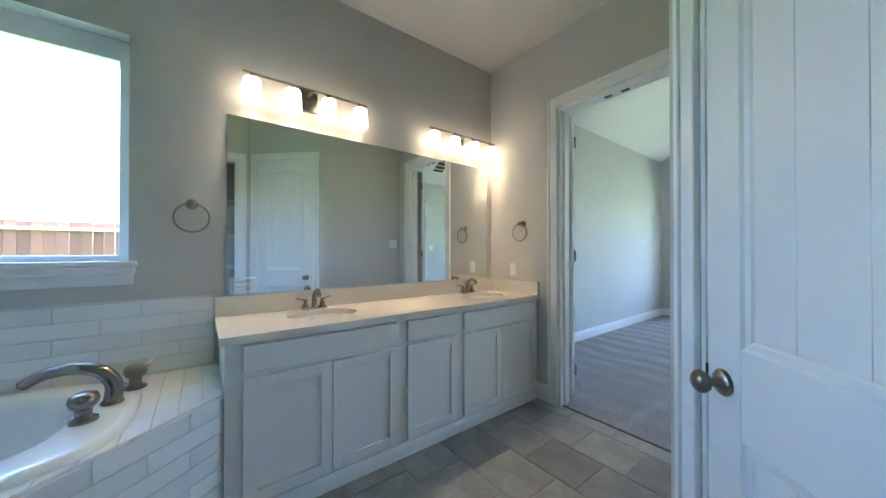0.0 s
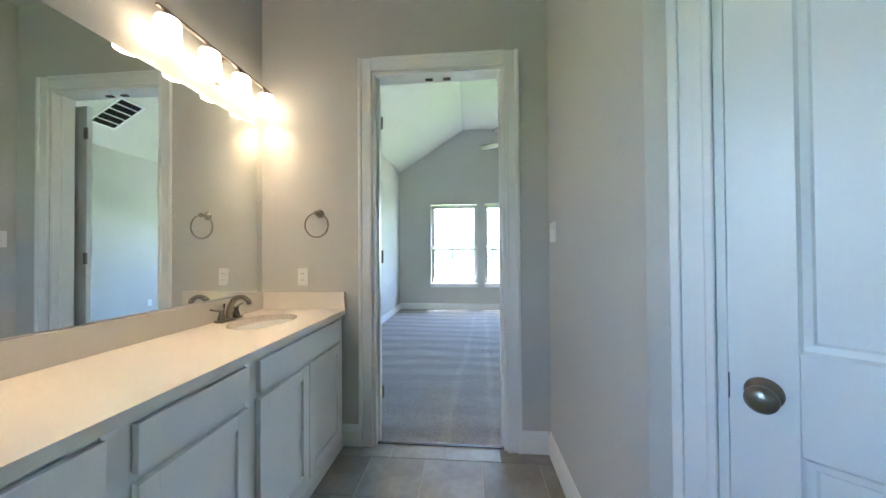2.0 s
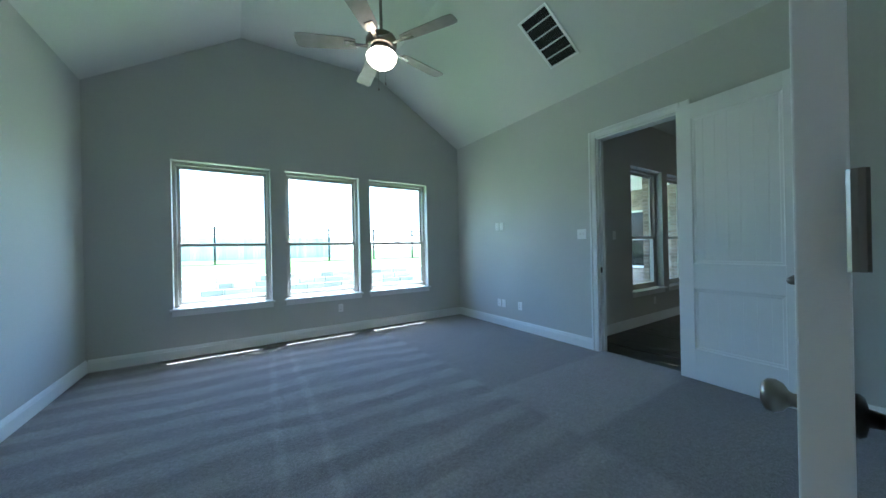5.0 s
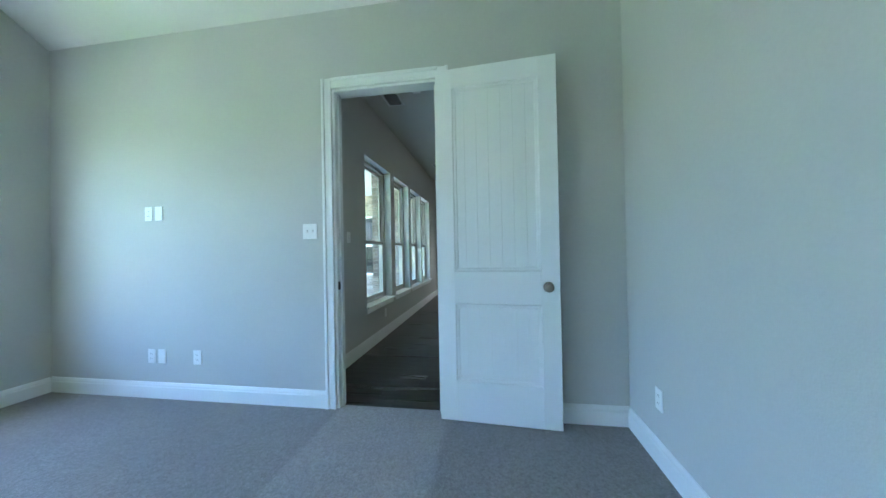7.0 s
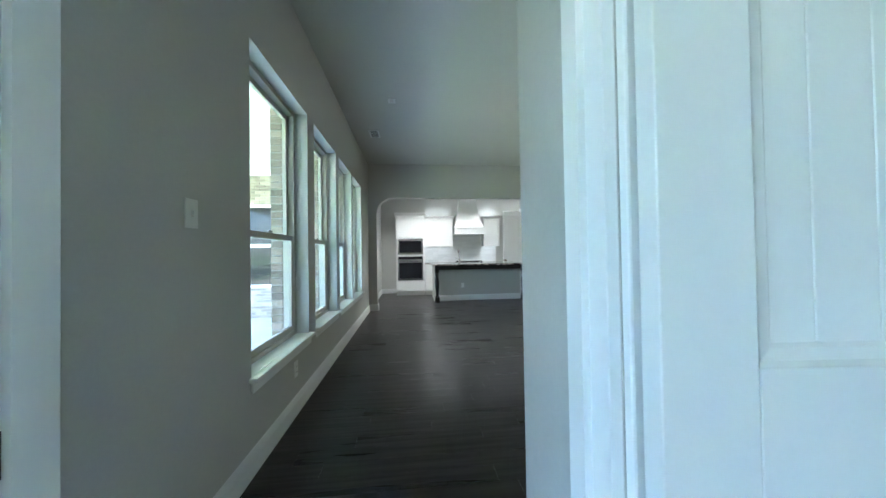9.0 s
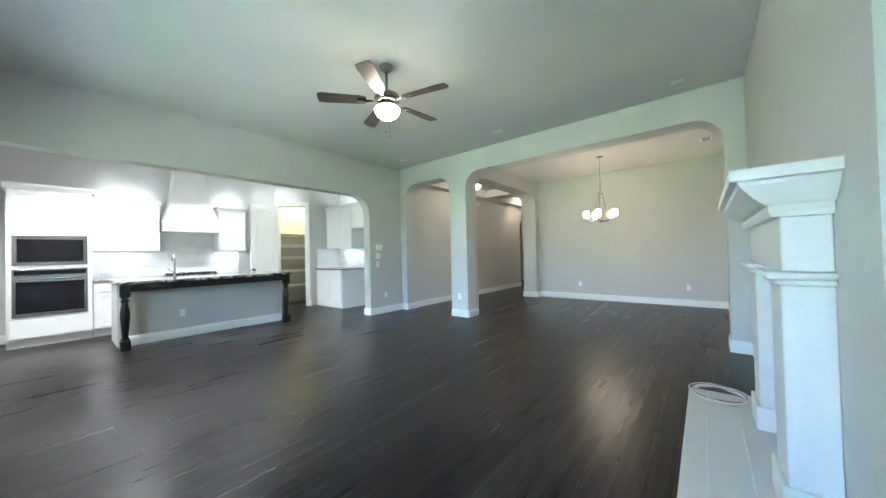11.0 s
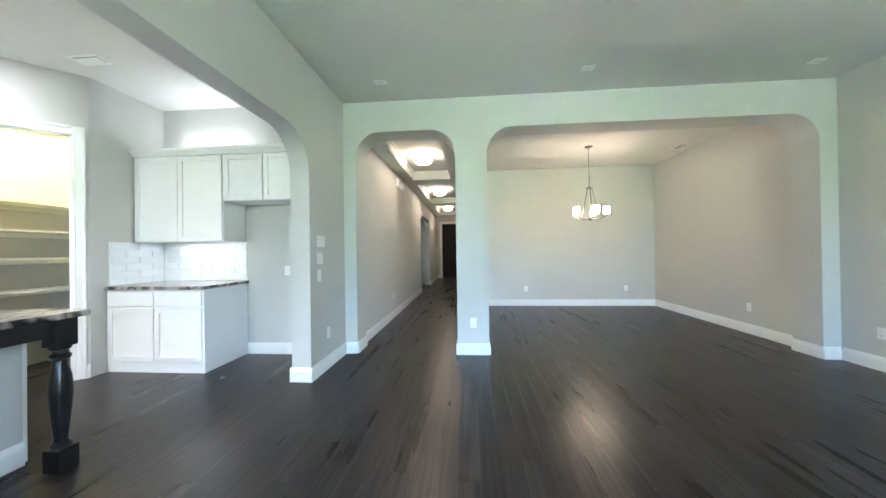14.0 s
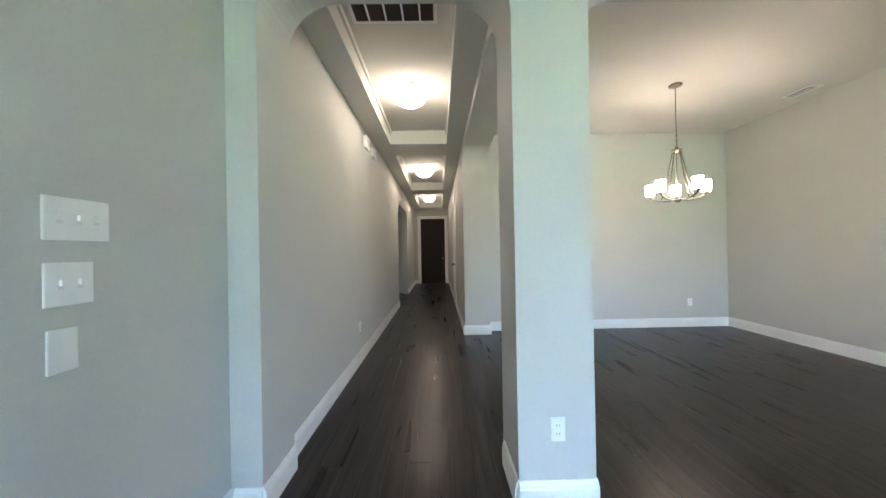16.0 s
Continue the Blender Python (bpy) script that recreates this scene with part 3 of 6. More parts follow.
def door_leaf(parent, w, h, m, boards=5, knob_x=None, mat=None, hinges=True, arched=True):
    """A two-panel plank door: stiles, rails with an arched top rail, grooved boards. Local x runs from the hinge, z up."""
    mat = mat or TRIM
    leaf = new("leaf", None)
    leaf.empty_display_size = 0.05
    leaf.parent, leaf.matrix_basis = parent, m
    st, lock0, lock1, bot, T = 0.115 if w > 0.6 else 0.09, 0.80, 1.02, 0.27, 0.0175
    top = h - 0.13
    for x0, x1 in ((0, st), (w - st, w)):
        under("stile", boxed(x0, x1, -T, T, 0, h, bevel=0.002), mat, leaf)
    under("bottom_rail", boxed(st, w - st, -T, T, 0, bot, bevel=0.002), mat, leaf)
    under("lock_rail", boxed(st, w - st, -T, T, lock0, lock1, bevel=0.002), mat, leaf)
    rise = 0.035 if arched else 0.0
    pts = [(st, h), (st, top - rise)] + [(st + (w - 2 * st) * k / 12, top - rise + rise * math.sin(math.pi * k / 12)) for k in range(1, 12)] + [(w - st, top - rise), (w - st, h)]
    under("top_rail", prism(bmesh.new(), pts, "y", -T, T), mat, leaf)
    under("panel_core", boxed(st - 0.01, w - st + 0.01, -0.003, 0.003, bot - 0.01, h - 0.07), mat, leaf)
    bw = (w - 2 * st) / boards
    for z0, z1 in ((bot, lock0), (lock1, h - 0.06)):
        for k in range(boards):
            x0 = st + k * bw
            b = bmesh.new()
            box(b, x0 + 0.0005, x0 + bw - 0.0005, -T + 0.012, T - 0.012, z0, z1, 0.0016)
            under("board", b, mat, leaf)
        # sloped sticking round the panel
        arch = arched and z1 > 1
        zt = z1 if z1 < 1 else top - rise
        for s in (-1, 1):
            b = bmesh.new()
            loops = []
            for d, y in ((0, T - 0.0006), (0.006, T - 0.006), (0.02, T - 0.008), (0.026, T - 0.0125)):
                lo_x, hi_x, crown = st + d, w - st - d, rise if arch else 0
                pts = [(lo_x, z0 + d), (hi_x, z0 + d)] + [(hi_x + (lo_x - hi_x) * k / 12, zt - d + crown * math.sin(math.pi * k / 12)) for k in range(13)]
                loops.append([b.verts.new((x, s * y, z)) for x, z in pts])
            for p, q in zip(loops, loops[1:]):
                for k in range(len(p)):
                    j = (k + 1) % len(p)
                    b.faces.new((p[k], p[j], q[j], q[k]) if s < 0 else (q[k], q[j], p[j], p[k]))
            under("panel_moulding", b, mat, leaf)
    if knob_x is not None:
        for s in (-1, 1):
            knob_part(leaf, knob_x, 0.92, s)
        e = w if knob_x > w / 2 else 0
        under("latch_plate", boxed(e - 0.002, e + 0.002, -0.013, 0.013, 0.89, 0.95), NICKEL, leaf, "nickel latch plate")
    if hinges:
        for z in (0.22, h / 2, h - 0.22):
            b = bmesh.new()
            lathe(b, [(0, 0), (0.007, 0), (0.007, 0.09), (0, 0.09)], 10, at=(-0.006, -T - 0.004, z - 0.045))
            box(b, -0.004, 0.03, -T - 0.002, -T + 0.001, z - 0.045, z + 0.045)
            under("hinge", b, NICKEL, leaf, "nickel butt hinge")
    return leaf


# bedroom door to the living room: opening y 3.95 to 4.755, leaf folded back against the wall
d = thing("door_1", pose(RX1, (3.955 + 4.77) / 2, 0, 0, 0, -90), "white two-panel door standing wide open", "door", kind="structure")
casing_parts(d, 0.815, 2.425, 0.115, cw=0.08)
door_leaf(d, 0.80, 2.42, pose(0.405, -0.055, 0.015, 0, 0, -4.5), knob_x=0.728, hinges=False, boards=7, arched=False)
under("strike_plate", boxed(-0.389, -0.386, 0.012, 0.045, 0.90, 0.96), BRONZE, d, "dark strike plate")
# double doors between bathroom and bedroom, both folded back into the bedroom
d = thing("door_2", pose(-0.9335, DOOR_Y, 0, 0, 0, 180), "pair of white plank doors folded open into the bedroom", "door", kind="structure")
casing_parts(d, 0.859, 2.44, DOOR_Y - BY1)
door_leaf(d, 0.412, 2.42, pose(0.445, -0.125, 0.015, 0, 0, -5), boards=3, knob_x=0.345)
door_leaf(d, 0.412, 2.42, pose(-0.445, -0.125, 0.015, 0, 0, 185), boards=3, knob_x=0.345)
for x in (-0.06, 0.06):
    under("ball_catch", boxed(x - 0.025, x + 0.025, 0.03, 0.055, 2.412, 2.42), BRONZE, d, "dark ball catch in the head jamb")
# closed door in the slanted bathroom wall
d = thing("door_3", ANG @ pose(0.566, 0, 0), "closed white two-panel plank door with a nickel knob", "door", kind="structure")
casing_parts(d, 0.775, 2.445, 0.12, both=False)
door_leaf(d, 0.735, 2.42, pose(0.3675, 0.022, 0.01, 0, 0, 180), knob_x=0.675, boards=4)
under("strike_plate", boxed(-0.3675, -0.3655, -0.001, 0.012, 0.90, 0.96), BRONZE, d, "dark strike plate")
# pantry door, open outwards
d = thing("door_4", Matrix.Translation((PAN1[0], PAN1[1], 0)) @ pose(0, 0, 0, 0, 0, -135) @ pose(0.41, 0, 0), "white arched-panel pantry door standing open", "door", kind="structure")
casing_parts(d, 0.65, 2.44, 0.12)
door_leaf(d, 0.645, 2.42, pose(-0.325, -0.03, 0.012, 0, 0, -125), knob_x=0.60, boards=4)
# front door
d = thing("door_5", pose(8.0365, HY0, 0, 0, 0, 180), "dark stained panelled front door, closed", "door", kind="structure")
casing_parts(d, 0.939, 2.44, 0.15, both=False)
door_leaf(d, 0.90, 2.41, pose(-0.45, 0.05, 0.013), boards=3, knob_x=0.83, mat=FRONTDOOR, hinges=False, arched=False)
# added strip that blocks outdoor light leaking under the leaf
under("threshold", boxed(-0.45, 0.45, -0.02, 0.15, 0.0, 0.012), BRONZE, d, "added dark metal strip that stops light under the front door")
under("peephole", lathe(bmesh.new(), [(0, 0), (0.012, 0), (0.012, 0.012), (0, 0.014)], 12, m=pose(0, 0.032, 1.5, 90)), NICKEL, d, "small bright door viewer")
# hall side door and closet opening casings
d = thing("door_6", pose(HX0, -6.3, 0, 0, 0, 90), "white closed two-panel plank door", "door", kind="structure")
casing_parts(d, 0.80, 2.44, 0.05, both=False, jamb=False)
door_leaf(d, 0.80, 2.43, pose(-0.4, -0.004, 0.01), knob_x=0.73, hinges=False)
d = thing("door_7", pose(0.50, 0.105, 0, 0, 0, -90), "white cased closet opening", "door", kind="structure")
casing_parts(d, 0.87, 2.44, 0.12)


# ---- windows ----
def window(name, m, w, h, label, frame_mat, reveal=0.10, split=0.435):
    """A single-hung window in an opening w by h; local x across from the middle, y outwards from the inner wall face, z up from the opening's foot."""
    win = thing(name, m, label, "window", kind="structure")
    F = 0.035
    for x in (-1, 1):
        xa, xb = x * w / 2, x * (w / 2 - F)
        under("window_frame", boxed(min(xa, xb), max(xa, xb), reveal, reveal + 0.09, 0.02, h, bevel=0.004), frame_mat, win)
    under("window_frame", boxed(-w / 2 + F, w / 2 - F, reveal, reveal + 0.09, h - F, h, bevel=0.004), frame_mat, win)
    under("window_frame", boxed(-w / 2 + F, w / 2 - F, reveal, reveal + 0.09, 0.02, 0.02 + F, bevel=0.004), frame_mat, win)
    zs = h * split
    for nm, z0, z1, y in (("lower_sash", 0.02 + F, zs + 0.02, reveal + 0.012), ("upper_sash", zs - 0.02, h - F, reveal + 0.05)):
        sash = new(nm, None)
        sash.empty_display_size = 0.05
        sash.parent = win
        a, S = w / 2 - F, 0.032
        for x in (-1, 1):
            xa, xb = x * a, x * (a - S)
            under("sash_stile", boxed(min(xa, xb), max(xa, xb), y, y + 0.03, z0, z1, bevel=0.003), frame_mat, sash)
        under("sash_rail", boxed(-a + S, a - S, y, y + 0.03, z0, z0 + 0.04, bevel=0.003), frame_mat, sash)
        under("sash_rail", boxed(-a + S, a - S, y, y + 0.03, z1 - 0.04, z1, bevel=0.003), frame_mat, sash)
        g = under("pane", boxed(-a + S, a - S, y + 0.013, y + 0.017, z0 + 0.04, z1 - 0.04), GLASS, sash, "clear window glass")
        g.visible_shadow = False
    under("sash_lock", boxed(-0.03, 0.03, reveal - 0.004, reveal + 0.012, zs + 0.02, zs + 0.035, bevel=0.003), frame_mat, win)
    under("window_sill", boxed(-w / 2 - 0.03, w / 2 + 0.03, -0.045, 0.0, -0.004, 0.022, bevel=0.006), TRIM, win)
    under("window_stool", boxed(-w / 2, w / 2, 0.0, reveal, -0.002, 0.020), TRIM, win)
    under("sill_apron", boxed(-w / 2 - 0.012, w / 2 + 0.012, -0.016, -0.001, -0.065, -0.004, bevel=0.004), TRIM, win)
    return win


k = 0
for a, b in bed_wins:
    k += 1
    window(f"window_{k}", pose((a + b) / 2, RY1, BWZ[0]), b - a, BWZ[1] - BWZ[0], "almond vinyl single-hung bedroom window with a white sill", VINYL)
for a, b in liv_wins:
    k += 1
    window(f"window_{k}", pose((a + b) / 2, LY1, LWZ[0]), b - a, LWZ[1] - LWZ[0], "almond vinyl single-hung living room window with a white sill", VINYL)
bw = thing("window_8", pose(BX0, (-1.415 - 0.127) / 2, 1.195, 0, 0, 90), "white fixed bathroom window above the tub with a moulded sill", "window", kind="structure")
bwW, bwH = 1.288, 1.183
for x in (-1, 1):
    xa, xb = x * bwW / 2, x * (bwW / 2 - 0.05)
    under("window_frame", boxed(min(xa, xb), max(xa, xb), 0.09, 0.18, 0.02, bwH, bevel=0.004), TRIM, bw)
under("window_frame", boxed(-bwW / 2 + 0.05, bwW / 2 - 0.05, 0.09, 0.18, bwH - 0.11, bwH, bevel=0.004), TRIM, bw)
under("window_frame", boxed(-bwW / 2 + 0.05, bwW / 2 - 0.05, 0.09, 0.18, 0.02, 0.05, bevel=0.004), TRIM, bw)
g = under("pane", boxed(-bwW / 2 + 0.05, bwW / 2 - 0.05, 0.13, 0.134, 0.05, bwH - 0.11), GLASS, bw, "clear window glass")
g.visible_shadow = False
under("window_stool", boxed(-bwW / 2, bwW / 2, 0, 0.09, -0.002, 0.02), TRIM, bw)
bm = bmesh.new()
box(bm, -bwW / 2 - 0.035, bwW / 2 + 0.035, -0.055, 0, -0.004, 0.022, 0.006)
box(bm, -bwW / 2 - 0.027, bwW / 2 + 0.027, -0.035, 0, -0.045, -0.004, 0.008)
box(bm, -bwW / 2 - 0.018, bwW / 2 + 0.018, -0.018, 0, -0.10, -0.045, 0.004)
under("window_sill", bm, TRIM, bw)

# ---- bathroom ----
def shaker(parent, name, w, h, m, mat=None, rail=0.055, handle=None):
    """A shaker front: four rails round a sunk panel; local x across, z up, front towards -y."""
    mat = mat or CAB
    f = new(name, None)
    f.empty_display_size = 0.05
    f.parent, f.matrix_basis = parent, m
    for x0, x1 in ((0, rail), (w - rail, w)):
        under("stile", boxed(x0, x1, -0.02, 0, 0, h, bevel=0.002), mat, f)
    for z0, z1 in ((0, rail), (h - rail, h)):
        under("rail", boxed(rail, w - rail, -0.02, 0, z0, z1, bevel=0.002), mat, f)
    under("panel", boxed(rail - 0.004, w - rail + 0.004, -0.009, -0.001, rail - 0.004, h - rail + 0.004), mat, f)
    return f


def slab_front(parent, name, w, h, m, mat=None):
    o = under(name, boxed(0, w, -0.02, 0, 0, h, bevel=0.003), mat or CAB, parent)
    o.matrix_basis = m
    return o


VX, VY0, VY1, VZ = -1.57, 0.255, BY1 - 0.003, 0.848
van = thing("vanity_cabinet", pose(VX, VY0, 0, 0, 0, 90), "long white shaker double vanity cabinet on a toe board", "cabinet")
L = VY1 - VY0
bm = bmesh.new()
box(bm, 0, 0.018, 0.021, 0.525, 0.0, VZ)
box(bm, L - 0.018, L, 0.021, 0.525, 0.0, VZ)
box(bm, 0.018, L - 0.018, 0.022, 0.525, 0.085, 0.10)
box(bm, 0.018, L - 0.018, 0.50, 0.525, 0.10, VZ)
under("body", bm, CAB, van)
for x0, x1 in ((0, 0.06), (0.868, 0.932), (1.335, 1.392), (L - 0.05, L)):
    under("frame_stile", boxed(x0, x1, 0, 0.02, 0.0 if x0 == 0 else 0.085, VZ, bevel=0.001), CAB, van)
under("top_rail", boxed(0.06, L - 0.05, 0.002, 0.022, 0.838, VZ), CAB, van)
under("mid_rail", boxed(0.06, L - 0.05, 0.003, 0.021, 0.675, 0.715), CAB, van)
under("backing", boxed(0.06, L - 0.05, 0.005, 0.03, 0.10, 0.835), CAB, van)
under("toe_board", boxed(0.0, L, 0.012, 0.03, 0, 0.085), CAB, van)
bm = bmesh.new()
prism(bm, [(-0.014, 0), (0.0, 0), (0.0, 0.085), (-0.006, 0.085), (-0.014, 0.06)], "x", 0, L)
under("base_moulding", bm, CAB, van)
for x0, w in ((0.07, 0.40), (0.475, 0.39), (0.935, 0.395), (1.395, 0.38), (1.78, 0.40)):
    shaker(van, "door", w, 0.578, pose(x0, -0.001, 0.105))
for x0, w in ((0.07, 0.795), (0.935, 0.395), (1.395, 0.785)):
    slab_front(van, "drawer_front", w, 0.125, pose(x0, -0.001, 0.708))

SINKS = [(-1.855, 0.77), (-1.855, 2.125)]
top = thing("vanity_counter", pose(0, 0, 0), "cream quartz vanity counter with two undermount basins", "counter")
bm = bmesh.new()
cx0, cx1, cy0, cy1, cz0, cz1 = BX0 + 0.001, -1.545, 0.233, BY1 - 0.001, 0.850, 0.884
sx, sy = 0.15, 0.205


def oval(c, k, n=32, a=None, b=None):
    return (c[0] + (a or sx) * math.cos(k * math.tau / n), c[1] + (b or sy) * math.sin(k * math.tau / n))


cuts = [cy0, (SINKS[0][1] + SINKS[1][1]) / 2, cy1]
for z, flip in ((cz1, False), (cz0, True)):
    for (ya, yb), c in zip(zip(cuts, cuts[1:]), SINKS):
        inner = [bm.verts.new((*oval(c, k), z)) for k in range(32)]
        outer = []
        for k in range(32):
            dx, dy = math.cos(k * math.tau / 32) * sx, math.sin(k * math.tau / 32) * sy
            s = min(((cx1 if dx > 0 else cx0) - c[0]) / dx if abs(dx) > 1e-6 else 1e9, ((yb if dy > 0 else ya) - c[1]) / dy if abs(dy) > 1e-6 else 1e9)
            outer.append(bm.verts.new((c[0] + dx * s, c[1] + dy * s, z)))
        corners = [bm.verts.new((x, y, z)) for x, y in ((cx1, yb), (cx0, yb), (cx0, ya), (cx1, ya))]
        for k in range(32):
            j = (k + 1) % 32
            a, b = outer[k], outer[j]
            quad = [inner[k], a, b, inner[j]]
            if abs(a.co.x - b.co.x) > 1e-5 and abs(a.co.y - b.co.y) > 1e-5:
                cor = min(corners, key=lambda v: (v.co - (a.co + b.co) / 2).length)
                quad = [inner[k], a, cor, b, inner[j]]
            bm.faces.new(quad)
bmesh.ops.remove_doubles(bm, verts=bm.verts[:], dist=0.0005)
rimmed = lambda v: min(abs(v.co.x - cx0), abs(v.co.x - cx1), abs(v.co.y - cy0), abs(v.co.y - cy1)) < 1e-4
foot = {(round(v.co.x, 3), round(v.co.y, 3)): v for v in bm.verts if v.co.z < cz0 + 0.001}
for e in [e for e in bm.edges if len(e.link_faces) == 1 and e.verts[0].co.z > cz1 - 0.001 and all(map(rimmed, e.verts))]:
    a, b = e.verts
    bm.faces.new((a, b, foot[round(b.co.x, 3), round(b.co.y, 3)], foot[round(a.co.x, 3), round(a.co.y, 3)]))
bmesh.ops.recalc_face_normals(bm, faces=bm.faces[:])
under("slab", bm, QUARTZ, top)
under("backsplash", boxed(BX0 + 0.001, BX0 + 0.021, 0.233, BY1 - 0.002, 0.8845, 1.0, bevel=0.002), QUARTZ, top)
under("side_splash", boxed(BX0 + 0.022, -1.547, BY1 - 0.021, BY1 - 0.001, 0.8845, 1.0, bevel=0.002), QUARTZ, top)
for c in SINKS:
    bm = bmesh.new()
    rings = []
    for f, z in ((1.03, 0.8505), (1.0, 0.849), (0.97, 0.81), (0.86, 0.75), (0.6, 0.715), (0.12, 0.705)):
        rings.append([bm.verts.new((*oval(c, k, 32, sx * f, sy * f), z)) for k in range(32)])
    for p, q in zip(rings, rings[1:]):
        for k in range(32):
            bm.faces.new((p[k], p[(k + 1) % 32], q[(k + 1) % 32], q[k]))
    bm.faces.new(rings[-1])
    under("basin", bm, PORCELAIN, top, "white oval undermount basin", True)
    under("drain", lathe(bmesh.new(), [(0, 0), (0.022, 0), (0.022, 0.004), (0.012, 0.006), (0, 0.006)], 16, at=(c[0], c[1], 0.7055)), NICKEL, top, "nickel drain")
    bm = bmesh.new()
    ring = [[bm.verts.new((*oval(c, k), z)) for k in range(32)] for z in (cz0, cz1)]
    for k in range(32):
        bm.faces.new((ring[0][k], ring[0][(k + 1) % 32], ring[1][(k + 1) % 32], ring[1][k]))
    under("cut_edge", bm, QUARTZ, top)

mir = tagged(part("mirror", boxed(BX0 + 0.002, BX0 + 0.008, 0.287, 2.437, 1.005, 2.08, bevel=0.001), MIRROR), "large frameless wall mirror above the vanity", "mirror")


lab = thing("mirror_label", pose(BX0 + 0.0085, 0.306, 1.018, 0, 0, 90), "small white-bordered paper label stuck on the mirror", "label")
for x0, x1, z0, z1 in ((0, 0.132, 0, 0.005), (0, 0.132, 0.083, 0.088), (0, 0.005, 0.005, 0.083), (0.127, 0.132, 0.005, 0.083)):
    under("border", boxed(x0, x1, -0.0012, 0, z0, z1), PLASTIC, lab)
for x0, x1, z in ((0.02, 0.075, 0.058), (0.02, 0.10, 0.042), (0.03, 0.06, 0.026)):
    under("printed_bar", boxed(x0, x1, -0.0010, 0, z, z + 0.007), CORDW, lab)


def vanity_faucet(x, y):
    f = thing("basin_faucet", pose(x, y, 0.884), "brushed nickel two-handle basin faucet on the counter", "faucet", "basin faucets")
    under("base_plate", boxed(-0.026, 0.026, -0.08, 0.08, 0, 0.014, bevel=0.006), NICKEL, f, "", True)
    bm = bmesh.new()
    tube(bm, curve_points([(0, 0, 0.012), (0.002, 0, 0.06), (0.03, 0, 0.115), (0.075, 0, 0.13), (0.112, 0, 0.11), (0.118, 0, 0.09)]), 0.017, 12, 0.011)
    under("spout", bm, NICKEL, f, "", True)
    for s in (-1, 1):
        bm = bmesh.new()
        lathe(bm, [(0, 0.012), (0.022, 0.012), (0.018, 0.03), (0.012, 0.05), (0.015, 0.06), (0.011, 0.068), (0, 0.07)], 16, at=(0, s * 0.053, 0))
        tube(bm, curve_points([(0, s * 0.053, 0.062), (-0.008, s * 0.075, 0.066), (-0.01, s * 0.115, 0.078)]), 0.007, 8, 0.005)
        under("handle", bm, NICKEL, f, "", True)
    under("lift_rod", lathe(bmesh.new(), [(0, 0.012), (0.003, 0.012), (0.003, 0.075), (0.007, 0.08), (0.005, 0.092), (0, 0.094)], 10, at=(-0.03, 0, 0)), NICKEL, f)
    return f


for c in SINKS:
    vanity_faucet(-2.06, c[1])


def towel_ring(m):
    r = thing("towel_ring", m, "brushed nickel wall towel ring", "towel ring", "towel rings")
    under("wall_rose", lathe(bmesh.new(), [(0, 0), (0.028, 0), (0.029, 0.006), (0.02, 0.014), (0.011, 0.02), (0.011, 0.05), (0.016, 0.055), (0.014, 0.064), (0, 0.066)], 20, m=pose(0, 0, 0, 90)), NICKEL, r, "", True)
    bm = bmesh.new()
    R = 0.078
    pts = [(R * math.sin(a), -0.052, -R + R * math.cos(a)) for a in [k * math.tau / 40 for k in range(41)]]
    tube(bm, pts, 0.005, 8)
    under("ring", bm, NICKEL, r, "", True)
    return r


towel_ring(pose(-1.717, BY1 - 0.001, 1.513))
towel_ring(pose(BX0 + 0.001, 0.128, 1.528, 0, 0, 90))


def vanity_light(y0, y1, z):
    """A four-light bar with frosted glass shades."""
    f = thing("vanity_light", pose(BX0, (y0 + y1) / 2, z), "four-light bath bar with lit frosted glass shades", "wall lamp", "vanity lights")
    w = (y1 - y0) / 2
    under("back_plate", boxed(0.0, 0.02, -0.06, 0.06, -0.11, 0.03, bevel=0.004), NICKEL, f)
    under("stem", boxed(0.02, 0.10, -0.012, 0.012, -0.012, 0.004, bevel=0.003), NICKEL, f)
    under("bar", boxed(0.092, 0.108, -w, w, -0.006, 0.006, bevel=0.002), NICKEL, f)
    for k in range(4):
        y = -w + 0.05 + k * (2 * w - 0.1) / 3
        under("socket_cap", lathe(bmesh.new(), [(0, -0.004), (0.012, -0.006), (0.022, -0.02), (0.024, -0.032), (0, -0.032)], 16, at=(0.1, y, 0)), NICKEL, f, "", True)
        under("shade", lathe(bmesh.new(), [(0.02, -0.03), (0.043, -0.033), (0.047, -0.045), (0.052, -0.155), (0.049, -0.158), (0.044, -0.05), (0.0, -0.05)], 20, at=(0.1, y, 0)), SHADEGLASS, f, "lit frosted glass shade", True)
        under("bulb", lathe(bmesh.new(), [(0, -0.052), (0.012, -0.054), (0.016, -0.07), (0.027, -0.092), (0.027, -0.106), (0.016, -0.124), (0, -0.13)], 14, at=(0.1, y, 0)), BULB, f, "lit lamp bulb", True)
    return f


vanity_light(0.355, 1.125, 2.315)
vanity_light(1.675, 2.445, 2.30)


